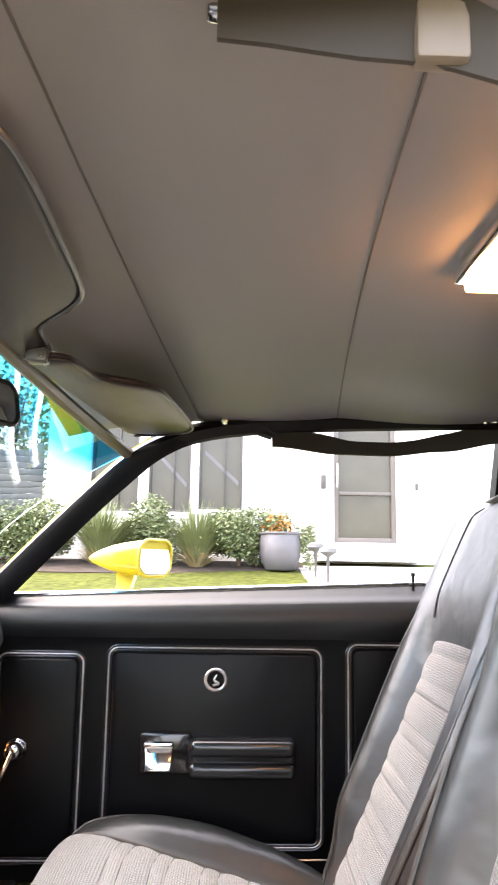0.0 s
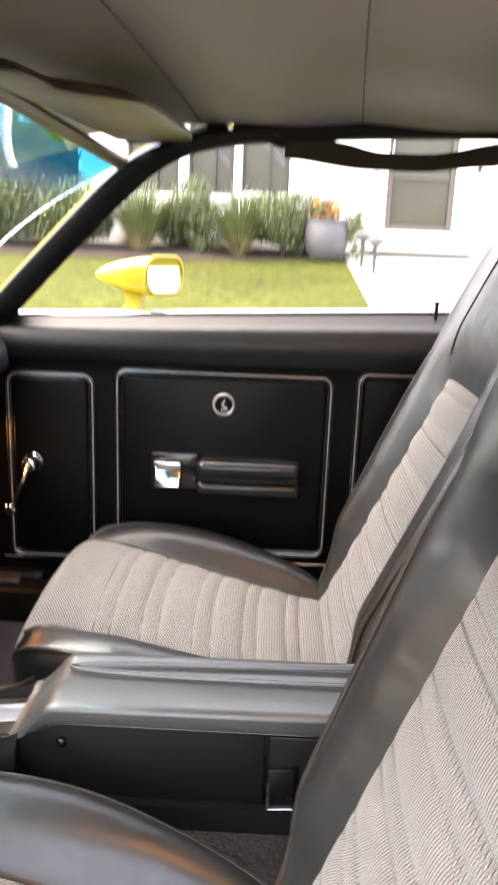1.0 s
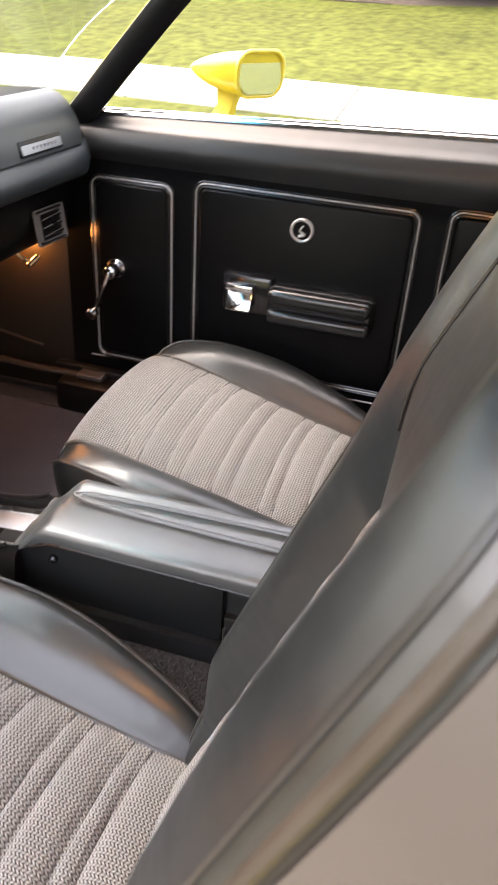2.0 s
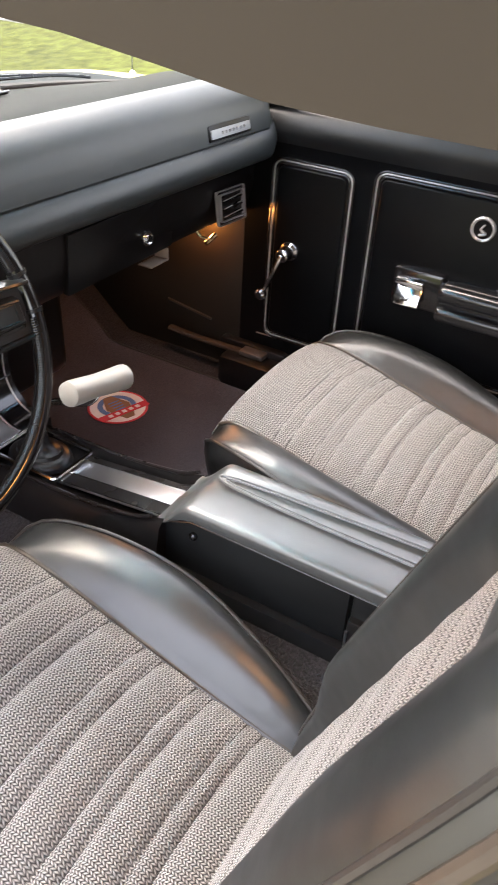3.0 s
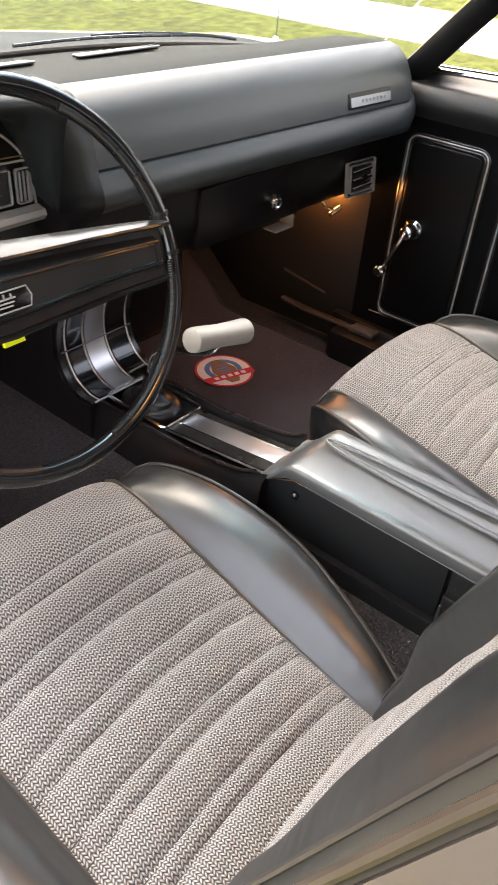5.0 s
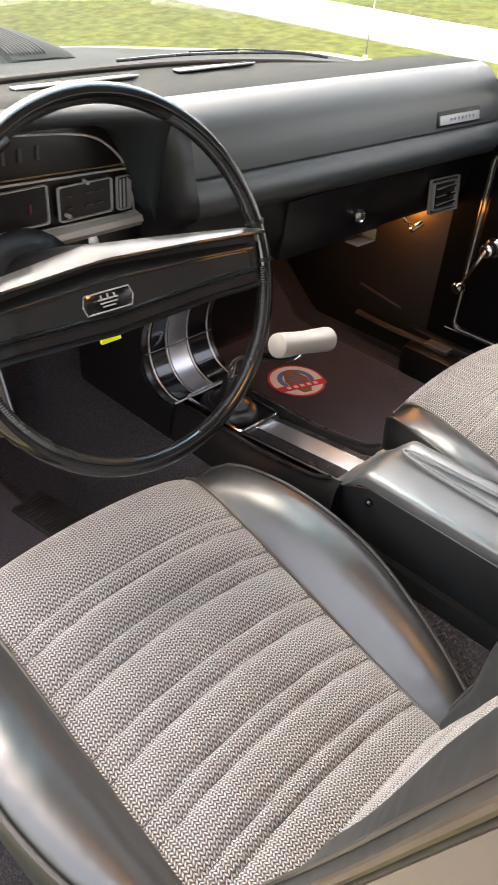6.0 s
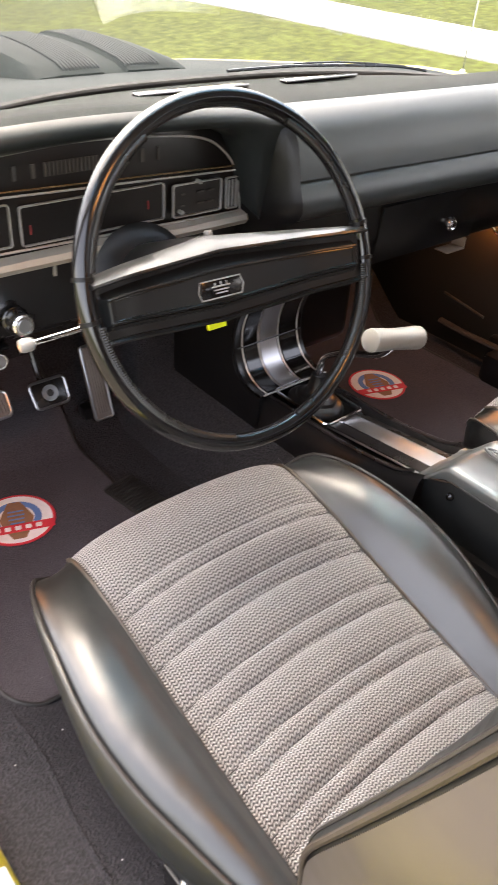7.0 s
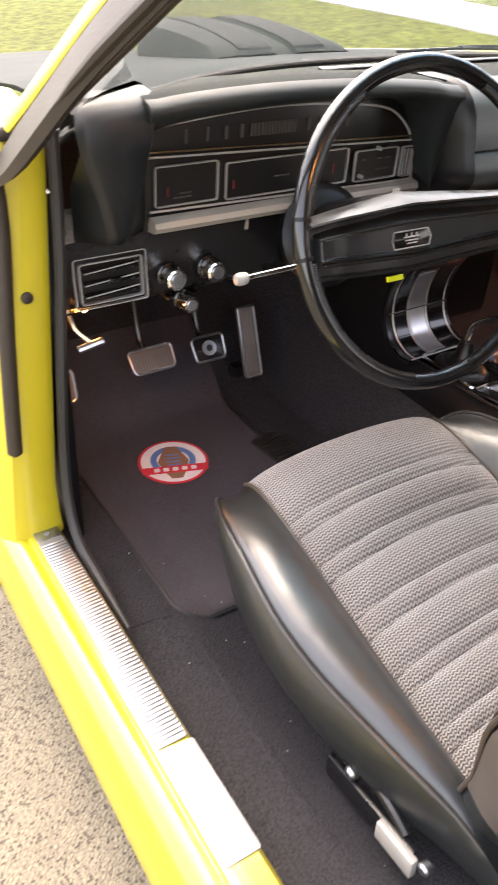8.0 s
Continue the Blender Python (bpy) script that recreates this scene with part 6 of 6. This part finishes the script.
pedal("clutch_pedal", "rubber clutch pedal with bright trim", (-0.985, 0.428, 0.392), 0.104, 0.052, 42)
pedal("brake_pedal", "dark brake pedal with bright trim and round centre", (-0.98, 0.565, 0.39), 0.08, 0.055, 32, True)
pedal("accelerator_pedal", "long ribbed accelerator pedal with bright trim", (-0.985, 0.677, 0.378), 0.042, 0.165, 20)
pedal("parking_brake_pedal", "small ribbed parking brake pedal", (-0.88, 0.192, 0.45), 0.04, 0.06, 25)
rel = thing("brake_release", "T-shaped brake release under the dash, lamp glow in its gold", "release handle", (-0.71, 0.2, 0.645))
# The shank's gold holds the courtesy lamp's orange glow as colour.
part("shank", tube(smooth_path([(-0.735, 0.165, 0.668), (-0.72, 0.168, 0.65), (-0.705, 0.184, 0.633)]), 0.0045, 8), GOLD, rel)
part("grip", tube([(-0.705, 0.165, 0.622), (-0.7, 0.205, 0.632)], 0.0065, 8), BRUSHED, rel)
rel2 = thing("vent_release", "bright T-shaped vent pull under the dash", "release handle", (-0.65, 1.6, 0.645))
part("shank", tube(smooth_path([(-0.68, 1.59, 0.664), (-0.665, 1.596, 0.645), (-0.652, 1.612, 0.636)]), 0.004, 8), GOLD, rel2)
part("grip", tube([(-0.655, 1.602, 0.628), (-0.648, 1.632, 0.642)], 0.006, 8), GOLD, rel2)


# ---- floor mats with round emblems ----
def emblem(mat_thing, c, ang):
    m = Matrix.Translation(c) @ pose(0, 0, 0, 0, 0, ang)
    disc = lambda r, n=40, sx=1.0: [(r * math.cos(2 * math.pi * k / n) * sx, r * math.sin(2 * math.pi * k / n)) for k in range(n)]
    e = part("emblem", slab(disc(0.077), m, 0.0015), RED, mat_thing, "round red, white and blue emblem")
    up = lambda k: m @ Matrix.Translation((0, 0, 0.0012 + 0.0005 * k))
    part("field", slab(disc(0.071), up(0), 0.0008), WHITE, e)
    ring = [(0.05 * math.cos(radians(a)), 0.004 + 0.05 * math.sin(radians(a))) for a in range(-30, 211, 10)] + [(0.036 * math.cos(radians(a)), 0.004 + 0.036 * math.sin(radians(a))) for a in range(210, -31, -10)]
    part("arc", slab(ring, up(1), 0.0008), BLUE, e)
    part("figure", slab([(-0.012, 0.052), (0.012, 0.052), (0.02, 0.035), (0.034, 0.0), (0.026, -0.03), (0.012, -0.06), (-0.012, -0.06), (-0.026, -0.03), (-0.034, 0.0), (-0.02, 0.035)], up(2), 0.0008), ORANGE, e, "plain tapered shape")
    for k in range(4):
        part("stripe", slab(rounded(0.034 - 0.003 * abs(k - 1), 0.004, 0.001, 2, 0, 0.022 - 0.012 * k), up(3), 0.0006), BLUE, e)
    part("band", slab(rounded(0.142, 0.023, 0.003, 2, 0, -0.03), up(4), 0.0008), RED, e, "plain red band")
    for k in range(5):
        part("bar", slab(rounded(0.012, 0.012, 0.002, 2, -0.04 + 0.02 * k, -0.03), up(5), 0.0005), WHITE, e)


def floor_mat(c, w, label, ang, ec):
    """A carpet mat lying over the floor and up the toe board, rounded at its rear corners."""
    x0, x1 = -1.2, -0.43
    top = thing("floor_mat", label, "floor mat", ((x0 + x1) / 2, c, 0.205), group="floor mats")

    def half(x):
        return w / 2 - 0.05 * (1 - math.sqrt(max(0, 1 - (max(0, x - x1 + 0.05) / 0.05) ** 2)))

    def over(x, y):
        return floor_fn((x + 1.3) / 2.35, (y - 0.1) / 1.66)[0].z + 0.004 + 0.012 * math.exp(-((x + 1.06) / 0.06) ** 2)

    def fn(u, v):
        x = x0 + (x1 - x0) * (1 - (1 - u) ** 1.6)
        y = c + (2 * v - 1) * half(x)
        return Vector((x, y, over(x, y))), (x, y)

    part("carpet", thick(grid(fn, 40, 24), 0.008), MAT_CARPET, top)
    side = [(x0 + (x1 - x0) * (1 - (1 - k / 30) ** 2)) for k in range(31)]
    rim = [(x, c - half(x)) for x in side] + [(x, c + half(x)) for x in side[::-1]]
    part("binding", tube([(x, y, over(x, y) + 0.0065) for x, y in rim], 0.0042, 8), RUBBER, top)
    emblem(top, ec, ang)
    return top


def lint():
    """Pale flecks lying on the black carpet beside the driver's seat."""
    rng = random.Random(8)
    verts, faces = [], []
    for _ in range(12):
        x, y, a, r = rng.uniform(-0.62, 0.12), rng.uniform(0.15, 0.3), rng.uniform(0, 6.28), rng.uniform(0.0005, 0.0013)
        z = floor_fn((x + 1.3) / 2.35, (y - 0.1) / 1.66)[0].z + 0.016
        n = len(verts)
        verts += [(x + r * math.cos(a + q) * (1.6 if q in (0, 3.14) else 0.6), y + r * math.sin(a + q), z) for q in (0, 1.57, 3.14, 4.71)]
        faces.append((n, n + 1, n + 2, n + 3))
    me = bpy.data.meshes.new("lint")
    me.from_pydata(verts, [], faces)
    me.materials.append(WHITE)
    return new("lint", me)


tagged(lint(), "pale flecks of lint on the black carpet", "lint", kind="stuff")
dm = floor_mat(0.42, 0.43, "black carpet driver's mat with round emblem", 71, (-0.855, 0.413, 0.2076))
hm = Matrix.Translation((-0.775, 0.648, 0.2)) @ Matrix.Rotation(radians(8), 4, "Z")
heel = part("heel_pad", slab(rounded(0.14, 0.078, 0.01, 3), hm, 0.012, 0.003), RUBBER, dm, "dark ribbed rubber heel pad")
for k in range(14):
    part("rib", slab(rounded(0.004, 0.066, 0.001, 2, -0.06 + 0.0092 * k), hm @ Matrix.Translation((0, 0, 0.0115)), 0.0025), RUBBER, heel)
floor_mat(1.44, 0.43, "black carpet passenger's mat with round emblem", 72, (-0.806, 1.432, 0.2076))


# ---- roof fittings ----
def belt_strap(side):
    top = thing("shoulder_belt", "stowed black shoulder belt slung along the roof rail", "seat belt", (0.25, 1.56 if side > 0 else 0.3, 1.27), group="shoulder belts")
    yy = (lambda y: y) if side > 0 else (lambda y: 2 * YB - y)
    low = [(-0.05, 1.29), (0.05, 1.268), (0.2, 1.253), (0.3, 1.252), (0.42, 1.264), (0.55, 1.285)] if side > 0 else [(-0.06, 1.286), (0.05, 1.276), (0.14, 1.258), (0.22, 1.25), (0.32, 1.249), (0.45, 1.264), (0.55, 1.285)]
    x0 = 0.05 if side > 0 else -0.052

    def web(u, v):
        x = x0 + (0.56 - x0) * u
        lo = smooth(low, x)
        hi = lo + smooth([(x0, 0.046), (x0 + 0.11, 0.042), (x0 + 0.18, 0.03), (0.36, 0.03), (0.46, 0.042), (0.56, 0.04)], x)
        return Vector((x, yy(1.552 + 0.008 * v), lo + (hi - lo) * v)), (x, v)

    part("webbing", thick(grid(web, 24, 3), 0.005), RUBBER if side > 0 else WEBBING, top)
    part("strap", tube(smooth_path([(-0.05, yy(1.55), 1.335), (0.0, yy(1.55), 1.322), (0.06, yy(1.552), 1.296)]), 0.009, 8, flat=0.25), RUBBER, top)
    part("clip", rbox((-0.052, yy(1.54), 1.326), (0.014, 0.016, 0.03), 0.003), CHROME, top, "small bright roof clip")
    part("clip", rbox((0.52, yy(1.54), 1.33), (0.03, 0.014, 0.012), 0.003), CHROME, top)
    if side < 0:
        part("buckle", rbox((0.068, yy(1.556), 1.318), (0.03, 0.016, 0.09), 0.004), BEIGE, top, "beige plastic belt guide")
    else:
        part("tail", tube(smooth_path([(0.05, 1.556, 1.29), (0.02, 1.556, 1.3), (0.0, 1.556, 1.315)]), 0.007, 6), RUBBER, top)


belt_strap(1)
belt_strap(-1)


def sun_visor(label, m, deep, bead, low):
    """A padded visor: local x runs out from its pivot, local y from the header to its free edge."""
    top = thing("sun_visor", label, "sun visor", m @ Vector((0.3, 0.08, 0)), group="sun visors")
    prof = [(-0.02, 0.3), (-0.012, 0.38), (0.0, 0.42), (0.04, 0.44), (0.09, 0.47), (0.12, 0.62), (0.15, 0.82), (0.18, 0.95), (0.22, 1.0), (0.35, 1.01), (0.48, 1.0), (0.53, 0.95), (0.56, 0.82), (0.575, 0.6)]
    xs = [-0.02 + 0.595 * k / 60 for k in range(61)]
    rings, edge = [], []
    for x in xs:
        Y = curve(prof, x) * deep
        thin = 1 - 0.6 * max(0, (x - 0.55) / 0.025) ** 2 - 0.6 * max(0, (0.0 - x) / 0.02) ** 2
        rings.append([m @ Vector((x, a, 0.007 + b * thin)) for a, b in ((0, -0.005), (0, 0.005), (Y * 0.5, 0.009), (Y - 0.012, 0.007), (Y - 0.003, 0.004), (Y, 0), (Y - 0.003, -0.004), (Y - 0.012, -0.007), (Y * 0.5, -0.009))])
        edge.append(m @ Vector((x, Y, low)))
    part("panel", loft(rings), VISOR, top, sharp=60)
    part("edge_bead", tube([m @ Vector((-0.02, 0.01, low))] + edge + [m @ Vector((0.575, 0.01, low))], 0.003, 8), bead, top)
    part("pivot", rbox(m @ Vector((-0.02, 0.02, 0.008)), (0.03, 0.03, 0.02), 0.005), DOOR_BEAD, top, "bright visor pivot")
    part("rod", tube([m @ Vector((-0.02, 0.02, 0.012)), m @ Vector((0.03, 0.02, 0.01))], 0.004, 8), BRUSHED, top)


# the driver's visor lies flat under the roof, the passenger's hangs a little
md = facing((-0.35, 0.965, 1.294), (0.02, -1, -0.01), (1, 0, 0.16))
sun_visor("grey vinyl sun visor folded up under the roof", md, 0.138, DOOR_BEAD, 0.001)
mp = facing((-0.325, 0.985, 1.3), (0.12, 1, 0), (1, -0.12, 0.03))
sun_visor("grey vinyl sun visor hanging slightly below the roof", mp, 0.15, VISOR, 0.013)


def rear_view_mirror():
    top = thing("rear_view_mirror", "black-framed rear-view mirror on a short stem", "rear-view mirror", (-0.37, YB, 1.23))
    m = facing((-0.398, 0.914, 1.235), (0.36, 0.93, 0.0), (-0.14, 0.05, 1))
    part("shell", slab(rounded(0.25, 0.062, 0.02), m @ Matrix.Translation((0, 0, -0.018)), 0.02, 0.004), PLASTIC, top)
    part("rim", tube([m @ Vector((x, y, 0.002)) for x, y in rounded(0.25, 0.062, 0.02)], 0.004, 8, closed=True), PLASTIC, top)
    part("mirror_glass", slab(rounded(0.243, 0.056, 0.018), m @ Matrix.Translation((0, 0, 0.0005)), 0.002), MIRROR, top)
    part("stem", tube(smooth_path([(-0.41, YB, 1.235), (-0.41, YB, 1.27), (-0.37, YB, 1.3)]), 0.009, 8), CHROME, top)


rear_view_mirror()


def dome_lamp():
    top = thing("dome_lamp", "lit rectangular dome lamp with warm lens and bright frame", "ceiling lamp", (0.26, 0.7, 1.34))
    m = facing((0.279, 0.685, 1.347), (1, 0, 0), (0, -1, 0))
    part("frame", slab(rounded(0.135, 0.165, 0.008), m, 0.014, 0.004), CHROME, top)
    part("lens", slab(rounded(0.115, 0.12, 0.006, y0=0.0), m @ Matrix.Translation((0, -0.012, 0.012)), 0.016, 0.006), LAMP, top, "glowing warm white lens")
    part("switch_end", slab(rounded(0.12, 0.022, 0.004, y0=0.068), m @ Matrix.Translation((0, 0, 0.01)), 0.012, 0.003), PLASTIC, top)


dome_lamp()

# courtesy lamps under the dash
for o, power in (((-0.735, 1.684, 0.66), 0.14), ((-0.76, 0.2, 0.665), 0.13)):
    lamp = thing("courtesy_lamp", "small lit amber courtesy lamp under the dash", "courtesy lamp", o, group="courtesy lamps")
    part("holder", lathe([(0.011, 0.0), (0.013, 0.012), (0.008, 0.03)], Matrix.Translation((o[0], o[1], o[2] + 0.008)), 12), SATIN, lamp)
    part("bulb", lathe([(0.002, -0.008), (0.006, -0.004), (0.006, 0.004), (0.003, 0.008)], Matrix.Translation(o), 12), glow("amber_bulb", (1.0, 0.5, 0.15), 20), lamp)
    light = new("courtesy_light", bpy.data.lights.new("courtesy_light", "POINT"))
    light.data.energy, light.data.color, light.data.shadow_soft_size = power, (1.0, 0.36, 0.08), 0.012
    light.location = (o[0], o[1], o[2] - 0.024)

# heater box and sill ledge in the passenger's footwell
hb = thing("heater_case", "dark heater case under the dash", "heater", (-0.95, 1.1, 0.4))
part("case", rbox((-0.99, 1.15, 0.53), (0.34, 0.3, 0.3), 0.03, 3), PLASTIC, hb)
# Added plate: lamplight on the duct's corner is put into its pale brown.
part("bracket", rbox((-0.69, 1.375, 0.659), (0.03, 0.06, 0.004), 0.001), SIDE_VINYL, hb, "added plate, pale to stand for the duct corner's lamplight")
part("duct", rbox((-0.79, 1.32, 0.655), (0.18, 0.16, 0.03), 0.006), PLASTIC, hb)
ld = thing("sill_trim", "dark trim ledge along the passenger's door sill", "sill trim", (-0.7, 1.7, 0.3))
part("ledge", rbox((0.18, 1.72, 0.255), (1.66, 0.14, 0.12), 0.02, 2), PLASTIC, ld)
part("front_filler", rbox((-0.58, 1.736, 0.265), (0.2, 0.05, 0.14), 0.012, 2), PLASTIC, ld)
part("kick_strip", tube(smooth_path([(-0.84, 1.712, 0.312), (-0.78, 1.709, 0.31), (-0.72, 1.706, 0.311), (-0.64, 1.704, 0.314), (-0.55, 1.702, 0.316)]), 0.012, 8, flat=0.6), SEAL, ld, "worn rubber strip along the kick panel")
part("strip_end", rbox((-0.565, 1.7, 0.322), (0.07, 0.04, 0.014), 0.004, 2), SIDE_VINYL, ld)
part("panel_rib", tube([(-0.86, 1.733, 0.384), (-0.72, 1.733, 0.363)], 0.004, 6), SEAL, ld)
